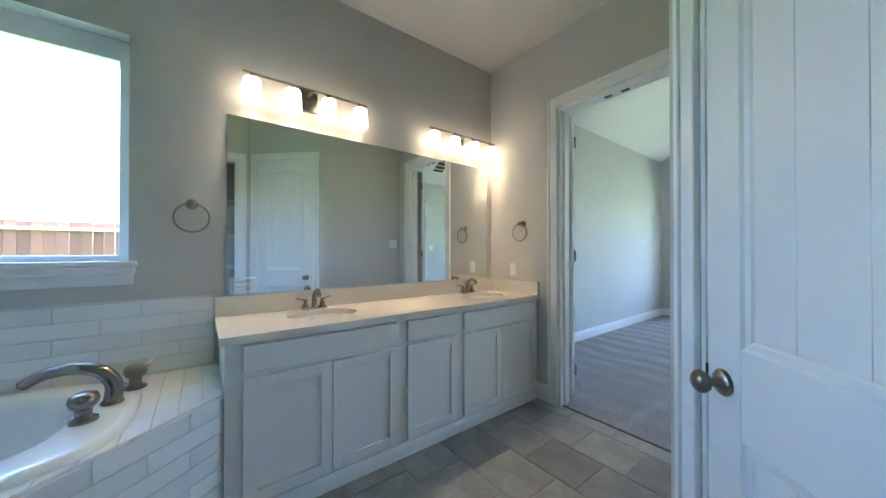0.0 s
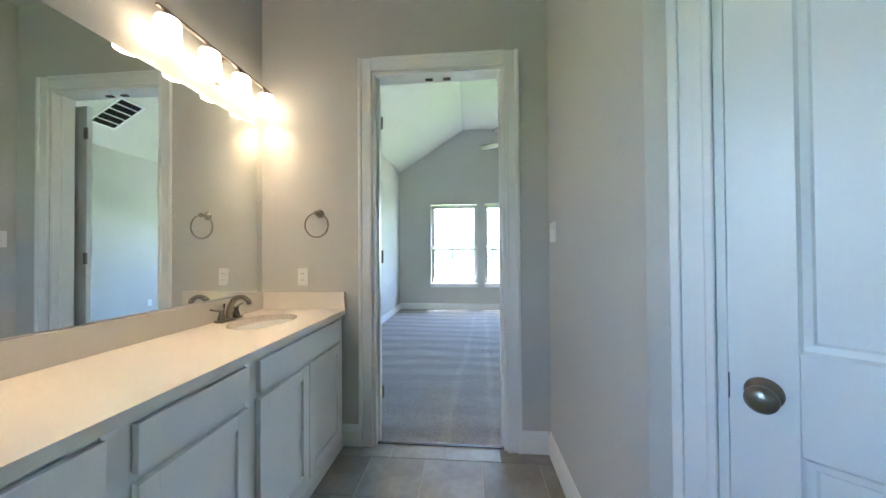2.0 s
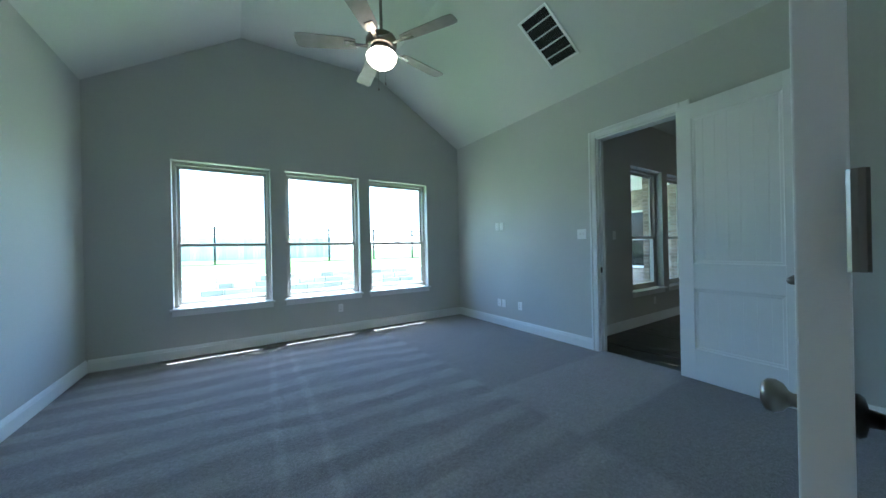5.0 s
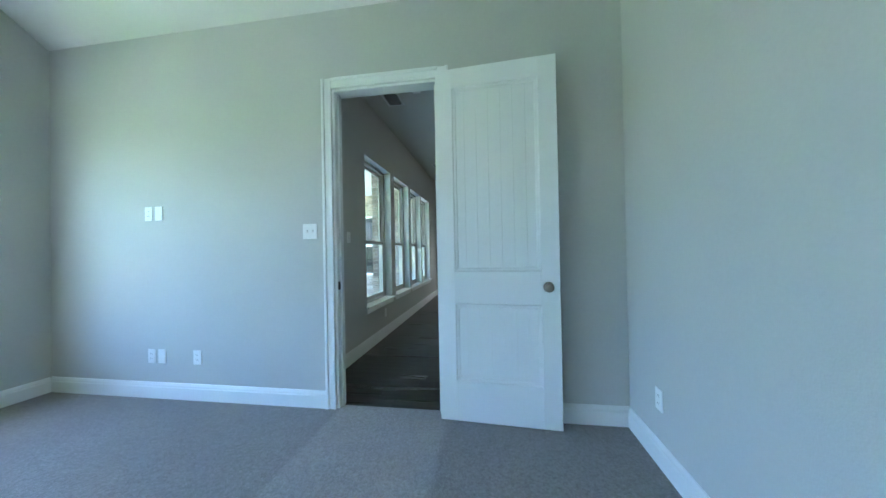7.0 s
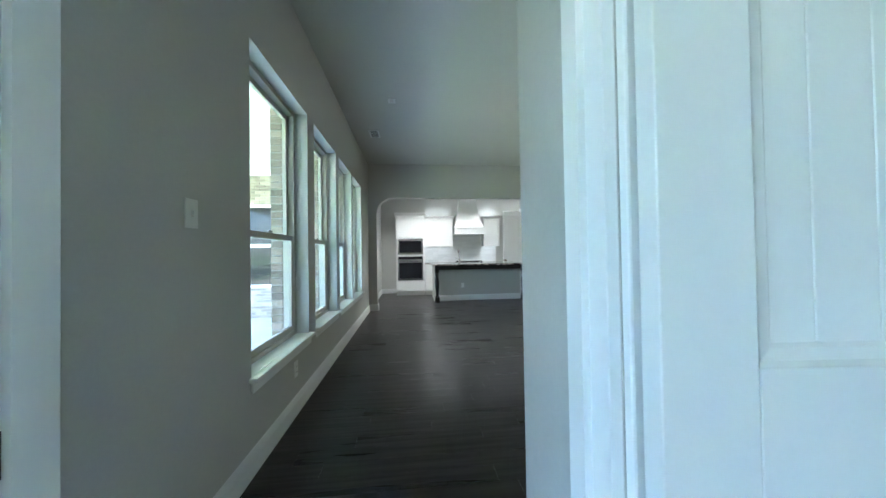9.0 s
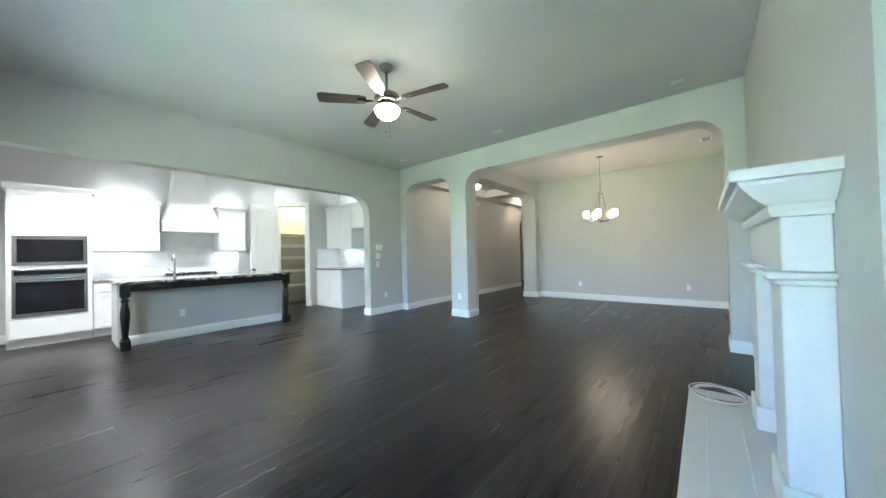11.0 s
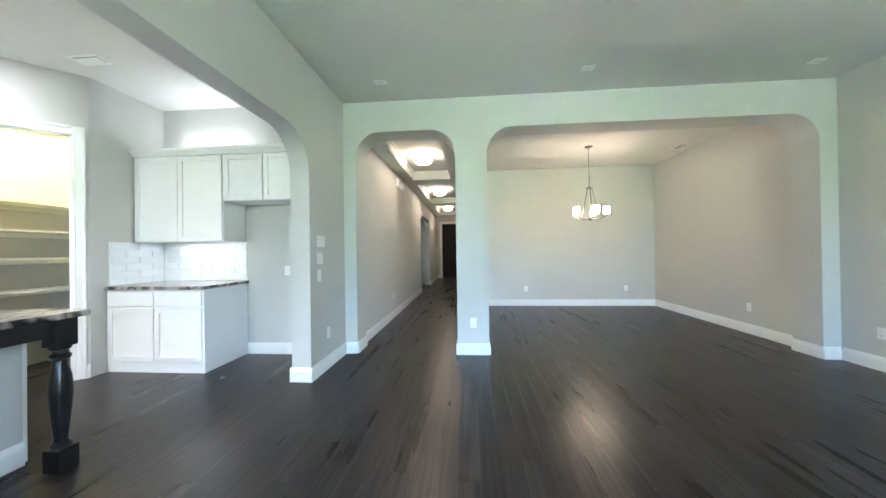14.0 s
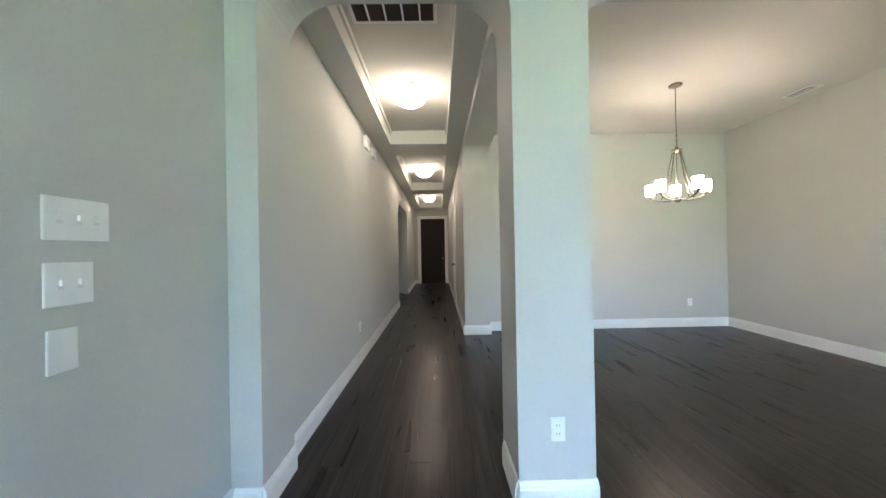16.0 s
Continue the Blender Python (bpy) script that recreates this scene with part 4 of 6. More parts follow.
def wall_plate(m, kind="outlet", gangs=1):
    """A white wall plate; local x across, z up, the wall behind at +y."""
    names = {"outlet": ("wall_outlet", "white duplex wall outlet", "outlet"), "switch": ("light_switch", "white wall light switch plate", "switch"), "blank": ("wall_plate", "white blank wall plate", "wall plate")}
    n, lab, cat = names[kind]
    p = thing(n, m, lab, cat, n + "s")
    w = 0.072 + 0.046 * (gangs - 1)
    under("cover", boxed(-w / 2, w / 2, -0.007, 0.0, -0.058, 0.058, bevel=0.003), PLASTIC, p)
    for g in range(gangs):
        x = (g - (gangs - 1) / 2) * 0.046
        if kind == "switch":
            under("toggle", boxed(x - 0.005, x + 0.005, -0.016, -0.006, -0.004, 0.012, bevel=0.001), PLASTIC, p)
            under("toggle_frame", boxed(x - 0.008, x + 0.008, -0.0078, -0.0065, -0.014, 0.014), CORDW, p)
        elif kind == "outlet":
            for z in (-0.02, 0.02):
                under("receptacle", boxed(x - 0.016, x + 0.016, -0.0085, -0.006, z - 0.014, z + 0.014, bevel=0.001), PLASTIC, p)
                b = bmesh.new()
                box(b, x - 0.008, x - 0.006, -0.0092, -0.0084, z - 0.004, z + 0.006)
                box(b, x + 0.006, x + 0.008, -0.0092, -0.0084, z - 0.004, z + 0.006)
                under("slots", b, SLOT, p)
    return p


wall_plate(pose(-1.835, BY1, 1.097))
wall_plate(pose(BXR, 2.391, 1.368, 0, 0, -90), "switch", 2)
# bedroom east wall
wall_plate(pose(RX1, 6.425, 1.537, 0, 0, -90))
wall_plate(pose(RX1, 6.325, 1.537, 0, 0, -90), "blank")
wall_plate(pose(RX1, 4.965, 1.35, 0, 0, -90), "switch", 2)
wall_plate(pose(RX1, 6.41, 0.352, 0, 0, -90))
wall_plate(pose(RX1, 6.31, 0.352, 0, 0, -90), "blank")
wall_plate(pose(RX1, 5.975, 0.352, 0, 0, -90))
wall_plate(pose(2.10, RY0, 0.36, 0, 0, 180))
wall_plate(pose(0.32, RY1, 0.37))
# living room and beyond
wall_plate(pose(3.43, LY1, 1.345), "switch", 1)
wall_plate(pose(4.56, LY1, 0.33))
wall_plate(pose(LX1, -0.0, 1.352, 0, 0, -90), "switch", 3)
wall_plate(pose(LX1, 0.022, 1.177, 0, 0, -90), "switch", 2)
wall_plate(pose(LX1, 0.04, 1.003, 0, 0, -90), "blank", 1)
wall_plate(pose(LX1, -0.155, 0.377, 0, 0, -90))
for y in (-0.286, 0.129, 0.46, 0.671):
    wall_plate(pose(LX0, y, 0.368, 0, 0, 90), "outlet" if y < 0.2 else "blank")
wall_plate(pose(7.26, LY0, 0.38, 0, 0, 180))
wall_plate(pose(9.523, KY0, 1.02, 0, 0, 180))
wall_plate(pose(10.374, KY0 + 0.012, 1.0, 0, 0, 180))
wall_plate(pose(DX0, -1.70, 0.375, 0, 0, 90))
wall_plate(pose(6.06, DY0, 0.372, 0, 0, 180))
wall_plate(pose(3.95, DY0, 0.378, 0, 0, 180))
wall_plate(pose(HX1, -2.71, 0.40, 0, 0, -90))
for y, h in ((-3.1, 0.15), (-3.52, 0.12)):
    p = thing("door_chime", pose(HX1, y, 2.60, 0, 0, -90), "small white wall-mounted chime box", "chime", "chime boxes")
    under("cover", boxed(-0.09, 0.09, -0.045, 0, -h / 2, h / 2, bevel=0.006), PLASTIC, p)
    under("grille", boxed(-0.07, 0.07, -0.047, -0.044, -h / 4, h / 4, bevel=0.001), CORDW, p)

# tub with its tiled deck
DZ = 0.62
SK0, SK1 = (-1.60, 0.252), (-1.20, -0.235)   # ends of the slanted skirt
SKL, SKA = math.hypot(SK1[0] - SK0[0], SK1[1] - SK0[1]), math.atan2(SK1[1] - SK0[1], SK1[0] - SK0[0])
deck = thing("tub_deck", pose(0, 0, 0), "white subway-tiled tub deck with a slanted skirt", "tub deck")
TC, TA, TB = Vector((-1.655, -0.80)), 0.70, 0.42
ux, uy = Vector((0, -1)), Vector((1, 0))


def rim(k, f=1.0, n=40):
    a = k * math.tau / n
    ca, sa = math.cos(a), math.sin(a)
    p = TC + ux * (TA * f * math.copysign(abs(ca) ** 0.62, ca)) + uy * (TB * f * math.copysign(abs(sa) ** 0.62, sa))
    return p


bm = bmesh.new()
inner = [bm.verts.new((*rim(k), DZ - 0.006)) for k in range(40)]
outline = [(BX0 + 0.012, 0.252), SK0, SK1, (SK1[0], BY0 + 0.002), (BX0 + 0.012, BY0 + 0.002)]
outer = [bm.verts.new((x, y, DZ - 0.006)) for x, y in outline]
for ring in (inner, outer):
    for k in range(len(ring)):
        bm.edges.new((ring[k], ring[(k + 1) % len(ring)]))
bmesh.ops.triangle_fill(bm, use_beauty=True, edges=bm.edges[:])
low = [bm.verts.new((x, y, 0)) for x, y in outline]
for k in range(5):
    bm.faces.new((outer[k], outer[(k + 1) % 5], low[(k + 1) % 5], low[k]))
under("grout_bed", bm, TUBGROUT, deck)
tub = thing("bathtub", pose(0, 0, 0), "white acrylic drop-in soaking tub", "bathtub")
bm = bmesh.new()
rings = []
for f, z in ((1.10, DZ + 0.002), (1.09, DZ + 0.024), (1.04, DZ + 0.03), (0.86, DZ + 0.031), (0.83, DZ + 0.022), (0.80, DZ - 0.03), (0.74, DZ - 0.25), (0.66, 0.24), (0.5, 0.2), (0.1, 0.19)):
    rings.append([bm.verts.new((*rim(k, f), z)) for k in range(40)])
for p, q in zip(rings, rings[1:]):
    for k in range(40):
        bm.faces.new((p[k], p[(k + 1) % 40], q[(k + 1) % 40], q[k]))
bm.faces.new(rings[-1])
under("shell", bm, ACRYLIC, tub, "", True)
cx, cy = (sum(rim(k, 0.0)[i] for k in range(40)) / 40 for i in (0, 1))
under("drain", lathe(bmesh.new(), [(0, 0.193), (0.036, 0.193), (0.034, 0.197), (0.026, 0.198), (0.022, 0.194), (0, 0.194)], 24, at=(cx, cy, 0)), NICKEL, tub, "brushed nickel drain", True)
tf = thing("tub_faucet", pose(-1.70, -0.115, DZ + 0.031, 0, 0, -110), "brushed nickel arched tub filler with two lever handles", "faucet")
bm = bmesh.new()
tube(bm, curve_points([(0, 0, 0), (-0.005, 0, 0.07), (0.03, 0, 0.125), (0.11, 0, 0.15), (0.21, 0, 0.135), (0.275, 0, 0.10)]), 0.03, 14, 0.02)
lathe(bm, [(0, 0), (0.036, 0), (0.036, 0.008), (0.028, 0.016), (0, 0.016)], 20)
under("spout", bm, NICKEL, tf, "", True)
for s in (-1, 1):
    bm = bmesh.new()
    c = (0.0, s * 0.15, 0)
    lathe(bm, [(0, 0), (0.04, 0), (0.038, 0.01), (0.022, 0.018), (0.024, 0.045), (0.036, 0.056), (0.043, 0.075), (0.036, 0.096), (0.018, 0.104), (0, 0.105)], 20, at=c)
    tube(bm, curve_points([(0, s * 0.15, 0.078), (-0.02, s * 0.17, 0.085), (-0.03, s * 0.21, 0.10)]), 0.011, 8, 0.008)
    under("handle", bm, NICKEL, tf, "", True)
# closet shelves seen in the mirror
for z in (0.55, 1.05, 1.55, 2.0):
    s = thing("closet_shelf", pose(1.22, -0.08, z), "white melamine closet shelf", "shelf", "closet shelves")
    under("board", boxed(0, 0.4, -0.9, 0.9, 0, 0.019), WOODSHELF, s)
    under("cleat", boxed(0.38, 0.4, -0.9, 0.9, -0.06, -0.001), WOODSHELF, s)


# ---- vents and detectors ----
def return_grille(m, w, h, bars, label):
    v = thing("air_return_grille", m, label, "vent", "return grilles")
    # dark sheet stands for the shade of the duct behind the slats
    under("backing", boxed(-w / 2 + 0.01, w / 2 - 0.01, -h / 2 + 0.01, h / 2 - 0.01, -0.004, -0.002), SLOT, v)
    bm = bmesh.new()
    for s in (-1, 1):
        a, b = s * (w / 2), s * (w / 2 - 0.025)
        box(bm, min(a, b), max(a, b), -h / 2, h / 2, -0.014, 0, 0.003)
        a, b = s * (h / 2), s * (h / 2 - 0.025)
        box(bm, -w / 2, w / 2, min(a, b), max(a, b), -0.0135, 0, 0.003)
    under("frame", bm, TRIM, v)
    for k in range(1, bars):
        x = -w / 2 + k * w / bars
        under("bar", boxed(x - 0.007, x + 0.007, -h / 2 + 0.02, h / 2 - 0.02, -0.012, -0.003), TRIM, v)
    n = int(h / 0.022)
    for k in range(n):
        y = -h / 2 + 0.03 + k * (h - 0.06) / (n - 1)
        b = boxed(-w / 2 + 0.022, w / 2 - 0.022, -0.006, 0.006, -0.0008, 0.0008)
        o = under("slat", b, BRONZE, v)
        o.matrix_basis = pose(0, y, -0.007, 50)
    return v


slope = math.degrees(math.atan2(RTOP - RH, RX1 - 0.95))
vx = 1.85
vz = RH + (RX1 - vx) * math.tan(radians(slope))
return_grille(pose(vx, 4.88, vz - 0.001, 0, slope, 0), 0.62, 0.36, 5, "white return air grille with dark slots on the sloped ceiling")
return_grille(pose(8.11, -1.30, TZ - 0.001), 0.62, 0.36, 5, "white return air grille with dark slots in the hall tray")


def register(m, w=0.30, h=0.16):
    v = thing("ceiling_register", m, "white louvered ceiling air register", "vent", "ceiling registers")
    under("flange", boxed(-w / 2, w / 2, -h / 2, h / 2, -0.006, 0, bevel=0.002), TRIM, v)
    # flat dark sheet paints the shade of the opening between the louvers
    under("throat", boxed(-w / 2 + 0.03, w / 2 - 0.03, -h / 2 + 0.03, h / 2 - 0.03, -0.0068, -0.0055), SLOT, v)
    for k in range(6):
        y = -h / 2 + 0.04 + k * (h - 0.08) / 5
        o = under("louver", boxed(-w / 2 + 0.03, w / 2 - 0.03, -0.005, 0.005, -0.001, 0.001), TRIM, v)
        o.matrix_basis = pose(0, y, -0.011, 40)
    return v


register(pose(7.12, 4.77, LH))
register(pose(4.0, 4.76, LH), 0.34, 0.22)
register(pose(3.61, -2.71, 3.0, 0, 0, 90))
register(pose(10.79, 0.48, LH))
for x, y in ((6.08, -0.14), (8.22, -0.18), (3.86, -0.25), (6.0, 4.44), (3.84, 4.43)):
    s = thing("ceiling_speaker_plate", pose(x, y, LH), "small white ceiling cover plate", "ceiling plate", "ceiling plates")
    under("plate", boxed(-0.06, 0.06, -0.045, 0.045, -0.012, 0, bevel=0.004), PLASTIC, s)
    under("lens", boxed(-0.03, 0.03, -0.02, 0.02, -0.016, -0.011, bevel=0.002), CORDW, s)

# ---- ceiling fans ----
def blade_mat(name, c):
    return material(name, c, 0.42, grain=0.3, grain_scale=16, blotch=0.2, blotch_scale=5, bump=0.15, bump_scale=40)


# second colour is the bedroom fan's: paler, with the sky's reflection painted in
BLADE_D, BLADE_SKYLIT = blade_mat("dark_walnut_blade", (0.06, 0.048, 0.042)), blade_mat("sky_lit_blade", (0.22, 0.20, 0.18))


def ceiling_fan(x, y, zc, zb, turn, blade, label):
    """A five-blade fan with a lit bowl: canopy at zc, bowl's foot at zb."""
    f = thing("ceiling_fan", pose(x, y, zb), label, "ceiling fan", "ceiling fans")
    H = zc - zb
    under("canopy", lathe(bmesh.new(), [(0, H), (0.07, H), (0.068, H - 0.02), (0.04, H - 0.05), (0.018, H - 0.06), (0, H - 0.06)], 24), NICKEL, f, "", True)
    under("downrod", lathe(bmesh.new(), [(0, 0.27), (0.013, 0.27), (0.013, H - 0.055), (0, H - 0.055)], 12), NICKEL, f, "", True)
    under("motor", lathe(bmesh.new(), [(0, 0.29), (0.03, 0.285), (0.05, 0.26), (0.115, 0.245), (0.125, 0.22), (0.122, 0.18), (0.10, 0.165), (0.06, 0.155), (0, 0.155)], 28), NICKEL, f, "brushed nickel motor housing", True)
    under("light_fitter", lathe(bmesh.new(), [(0, 0.156), (0.07, 0.156), (0.095, 0.145), (0.105, 0.12), (0, 0.12)], 24), NICKEL, f, "", True)
    under("bowl", lathe(bmesh.new(), [(0.0, 0.118), (0.108, 0.118), (0.122, 0.10), (0.118, 0.075), (0.095, 0.04), (0.055, 0.012), (0.02, 0.002), (0, 0)], 28), BOWLGLASS, f, "lit frosted glass bowl", True)
    under("finial", lathe(bmesh.new(), [(0, 0.002), (0.012, 0.0), (0.008, -0.012), (0, -0.018)], 12), NICKEL, f)
    for k in range(5):
        a = turn + 72 * k
        b = new("blade", None)
        b.empty_display_size = 0.05
        b.parent, b.matrix_basis = f, pose(0, 0, 0.185, 0, 0, a) @ pose(0, 0, 0, 11, 0, 0)
        pts = [(0.20, -0.045), (0.26, -0.058), (0.60, -0.07), (0.645, -0.062), (0.655, -0.04), (0.655, 0.04), (0.645, 0.062), (0.60, 0.07), (0.26, 0.058), (0.20, 0.045)]
        bm = bmesh.new()
        lo = [bm.verts.new((px, py, -0.003)) for px, py in pts]
        hi = [bm.verts.new((px, py, 0.004)) for px, py in pts]
        bm.faces.new(lo[::-1])
        bm.faces.new(hi)
        for i in range(len(pts)):
            j = (i + 1) % len(pts)
            bm.faces.new((lo[i], lo[j], hi[j], hi[i]))
        under("blade_board", bm, blade, b)
        bm = bmesh.new()
        box(bm, 0.09, 0.22, -0.016, 0.016, -0.012, -0.004, 0.003)
        box(bm, 0.20, 0.285, -0.034, 0.034, -0.009, -0.0035, 0.002)
        under("blade_iron", bm, NICKEL, b)
    for s, l in ((1, 0.10), (-1, 0.16)):
        bm = bmesh.new()
        tube(bm, [(s * 0.03, 0, 0.005), (s * 0.03, 0, -l)], 0.0012, 6)
        lathe(bm, [(0, -l), (0.005, -l - 0.004), (0.006, -l - 0.02), (0, -l - 0.025)], 10, at=(s * 0.03, 0, 0))
        under("pull_chain", bm, NICKEL, f)
    return f


ceiling_fan(6.07, 2.10, LH, 2.525, 50, BLADE_D, "nickel ceiling fan with dark walnut blades and a lit bowl")
ceiling_fan(0.06, 5.10, RTOP, 2.67, 12, BLADE_SKYLIT, "nickel ceiling fan on a long rod, its blades coloured paler for sky light")

# ---- chandelier ----
ch = thing("chandelier", pose(5.21, -2.53, 0), "nickel five-arm chandelier with lit glass cups", "chandelier")
under("canopy", lathe(bmesh.new(), [(0, 3.0), (0.065, 3.0), (0.063, 2.985), (0.02, 2.97), (0, 2.97)], 24), NICKEL, ch, "", True)
under("chain", tube(bmesh.new(), [(0, 0, 2.975), (0.004, 0, 2.7), (0, 0.003, 2.33)], 0.005, 8), NICKEL, ch)
for z in [2.33 + 0.03 * k for k in range(6)]:
    bm = bmesh.new()
    tube(bm, [(0.011 * math.cos(a), 0.0 if round(z * 100) % 2 else 0.011 * math.cos(a), z + 0.017 * math.sin(a)) for a in [k * math.tau / 12 for k in range(13)]], 0.0025, 5)
    under("chain_link", bm, NICKEL, ch)
under("top_hub", lathe(bmesh.new(), [(0, 2.33), (0.012, 2.325), (0.016, 2.30), (0.055, 2.292), (0.055, 2.275), (0.02, 2.262), (0, 2.262)], 20), NICKEL, ch, "", True)
under("bottom_hub", lathe(bmesh.new(), [(0, 1.765), (0.045, 1.762), (0.05, 1.745), (0.03, 1.73), (0.012, 1.72), (0, 1.715)], 20), NICKEL, ch, "", True)
for k in range(5):
    a = 0.35 + k * math.tau / 5
    ca, sa = math.cos(a), math.sin(a)
    bm = bmesh.new()
    tube(bm, curve_points([(0.02 * ca, 0.02 * sa, 1.75), (0.12 * ca, 0.12 * sa, 1.745), (0.21 * ca, 0.21 * sa, 1.765), (0.262 * ca, 0.262 * sa, 1.80)]), 0.009, 8)
    under("arm", bm, NICKEL, ch, "", True)
    bm = bmesh.new()
    tube(bm, curve_points([(0.04 * ca, 0.04 * sa, 2.27), (0.085 * ca, 0.085 * sa, 2.05), (0.15 * ca, 0.15 * sa, 1.765)]), 0.007, 8)
    under("stay", bm, NICKEL, ch, "", True)
    c = (0.262 * ca, 0.262 * sa, 0)
    under("cup_holder", lathe(bmesh.new(), [(0, 1.80), (0.012, 1.80), (0.03, 1.812), (0.03, 1.822), (0, 1.822)], 14, at=c), NICKEL, ch)
    under("glass_cup", lathe(bmesh.new(), [(0.0, 1.824), (0.04, 1.824), (0.045, 1.832), (0.047, 1.945), (0.043, 1.945), (0.04, 1.84), (0, 1.838)], 20, at=c), CUPGLASS, ch, "lit frosted glass cup", True)


# ---- hall lights ----
for y in (-2.47, -5.75, -9.2):
    hl = thing("hall_light", pose(8.09, y, TZ), "flush dome hall light with lit frosted glass", "ceiling light", "hall lights")
    under("pan", lathe(bmesh.new(), [(0, 0), (0.15, 0), (0.155, -0.02), (0.14, -0.03), (0, -0.03)], 28), NICKEL, hl, "", True)
    under("dome", lathe(bmesh.new(), [(0, -0.031), (0.168, -0.031), (0.176, -0.048), (0.17, -0.095), (0.14, -0.145), (0.08, -0.177), (0, -0.185)], 28), HALLGLASS, hl, "lit frosted glass dome", True)
    under("finial", lathe(bmesh.new(), [(0, -0.184), (0.016, -0.186), (0.012, -0.198), (0, -0.206)], 14), NICKEL, hl)


# ---- kitchen ----
def cabinet_box(name, m, w, d, z0, z1, label, fronts, mat=None, crown=0.0, toe=0.0, group="kitchen cabinets"):
    """A cabinet unit; local x across, front at y = 0 facing -y, body behind. fronts: (kind, x, z, w, h)."""
    c = thing(name, m, label, "cabinet", group)
    under("body", boxed(0, w, 0.001, d, z0 + toe, z1, bevel=0.002), mat or CAB, c)
    if toe:
        under("toe_board", boxed(0, w, 0.04, 0.06, z0, z0 + toe), mat or CAB, c)
    for kind, x, z, fw, fh in fronts:
        if kind == "door":
            shaker(c, "door", fw, fh, pose(x, 0, z), mat)
        else:
            slab_front(c, "drawer_front", fw, fh, pose(x, 0, z), mat)
    if crown:
        bm = bmesh.new()
        prism(bm, [(0.0, z1), (-0.022, z1), (-0.03, z1 + 0.02), (-0.05, z1 + 0.05), (-0.055, z1 + crown), (0, z1 + crown)], "x", -0.03, w + 0.03)
        under("crown_moulding", bm, CAB, c)
        under("crown_return", boxed(-0.03, w + 0.03, 0, d, z1, z1 + crown - 0.004), CAB, c)
    return c


def east(y, x):
    """Pose of a front on the east wall: local x runs towards -y."""
    return pose(x, y, 0, 0, 0, -90)


tw = 0.81
tower = cabinet_box("oven_tower", east(4.64, 11.15), tw, KX1 - 11.15 - 0.002, 0, 2.26, "tall white cabinet around the wall oven and microwave", [("door", 0.03, 1.64, 0.37, 0.60), ("door", 0.41, 1.64, 0.37, 0.60), ("drawer", 0.03, 0.13, 0.75, 0.27)], crown=0.08, toe=0.1)


def appliance(name, label, cat, z0, z1, window_z, bar):
    a = thing(name, east(4.64 - 0.05, 11.15), label, cat)
    w = tw - 0.10
    under("face", boxed(0, w, -0.028, 0.0, z0, z1, bevel=0.004), STEEL, a)
    under("door_glass", boxed(0.035, w - 0.035, -0.032, -0.027, *window_z, bevel=0.002), BLACKGLASS, a, "black glass window")
    under("control_strip", boxed(0.02, w - 0.02, -0.031, -0.027, z1 - 0.085, z1 - 0.02, bevel=0.001), BLACKGLASS, a, "black control strip")
    bm = bmesh.new()
    tube(bm, [(0.06, -0.07, bar), (w - 0.06, -0.07, bar)], 0.011, 10)
    for x in (0.09, w - 0.09):
        tube(bm, [(x, -0.03, bar), (x, -0.07, bar)], 0.008, 8)
    under("handle", bm, STEEL, a)
    return a


appliance("wall_oven", "stainless steel wall oven with black glass", "oven", 0.43, 1.11, (0.48, 0.925), 0.965)
mwv = thing("built_in_microwave", east(4.59, 11.15), "stainless steel built-in microwave with black glass", "microwave")
under("face", boxed(0, 0.71, -0.028, 0, 1.16, 1.60, bevel=0.004), STEEL, mwv)
under("door_glass", boxed(0.045, 0.665, -0.032, -0.027, 1.21, 1.54, bevel=0.002), BLACKGLASS, mwv, "black glass window")
under("vent_strip", boxed(0.02, 0.69, -0.031, -0.027, 1.555, 1.59, bevel=0.001), STEEL, mwv)
cabinet_box("upper_cabinet", east(3.82, 11.42), 0.84, 0.325, 1.37, 2.20, "white two-door wall cabinet with crown moulding", [("door", 0.01, 1.375, 0.41, 0.815), ("door", 0.425, 1.375, 0.41, 0.815)], crown=0.07)
cabinet_box("upper_cabinet", east(2.06, 11.42), 0.50, 0.325, 1.37, 2.20, "white one-door wall cabinet with crown moulding", [("door", 0.01, 1.375, 0.48, 0.815)], crown=0.07)
base_w = 3.82 - 1.60
cabinet_box("base_cabinet", east(3.82, 11.17), base_w, KX1 - 11.17 - 0.002, 0, 0.87, "long white base cabinet run under granite", [(("door" if z < 0.5 else "drawer"), 0.02 + k * 0.44, z, 0.42, h) for k in range(5) for z, h in ((0.13, 0.55), (0.71, 0.14))], toe=0.1)
kc = thing("range_counter", pose(0, 0, 0), "speckled granite counter along the cooking wall", "counter")
under("slab", boxed(11.13, KX1 - 0.002, 1.585, 3.826, 0.872, 0.908, bevel=0.004), GRANITE, kc)
ck = thing("cooktop", pose(11.43, 2.51, 0.908), "black gas cooktop with iron grates", "cooktop")
under("plate", boxed(-0.25, 0.25, -0.38, 0.38, 0, 0.012, bevel=0.004), BLACKGLASS, ck)
for k in range(3):
    y = -0.25 + k * 0.25
    bm = bmesh.new()
    for s in (-0.1, 0, 0.1):
        box(bm, -0.21, 0.21, y + s - 0.006, y + s + 0.006, 0.03, 0.042)
    for s in (-0.18, 0.18):
        box(bm, s - 0.006, s + 0.006, y - 0.11, y + 0.11, 0.013, 0.03)
    under("grate", bm, IRON, ck)
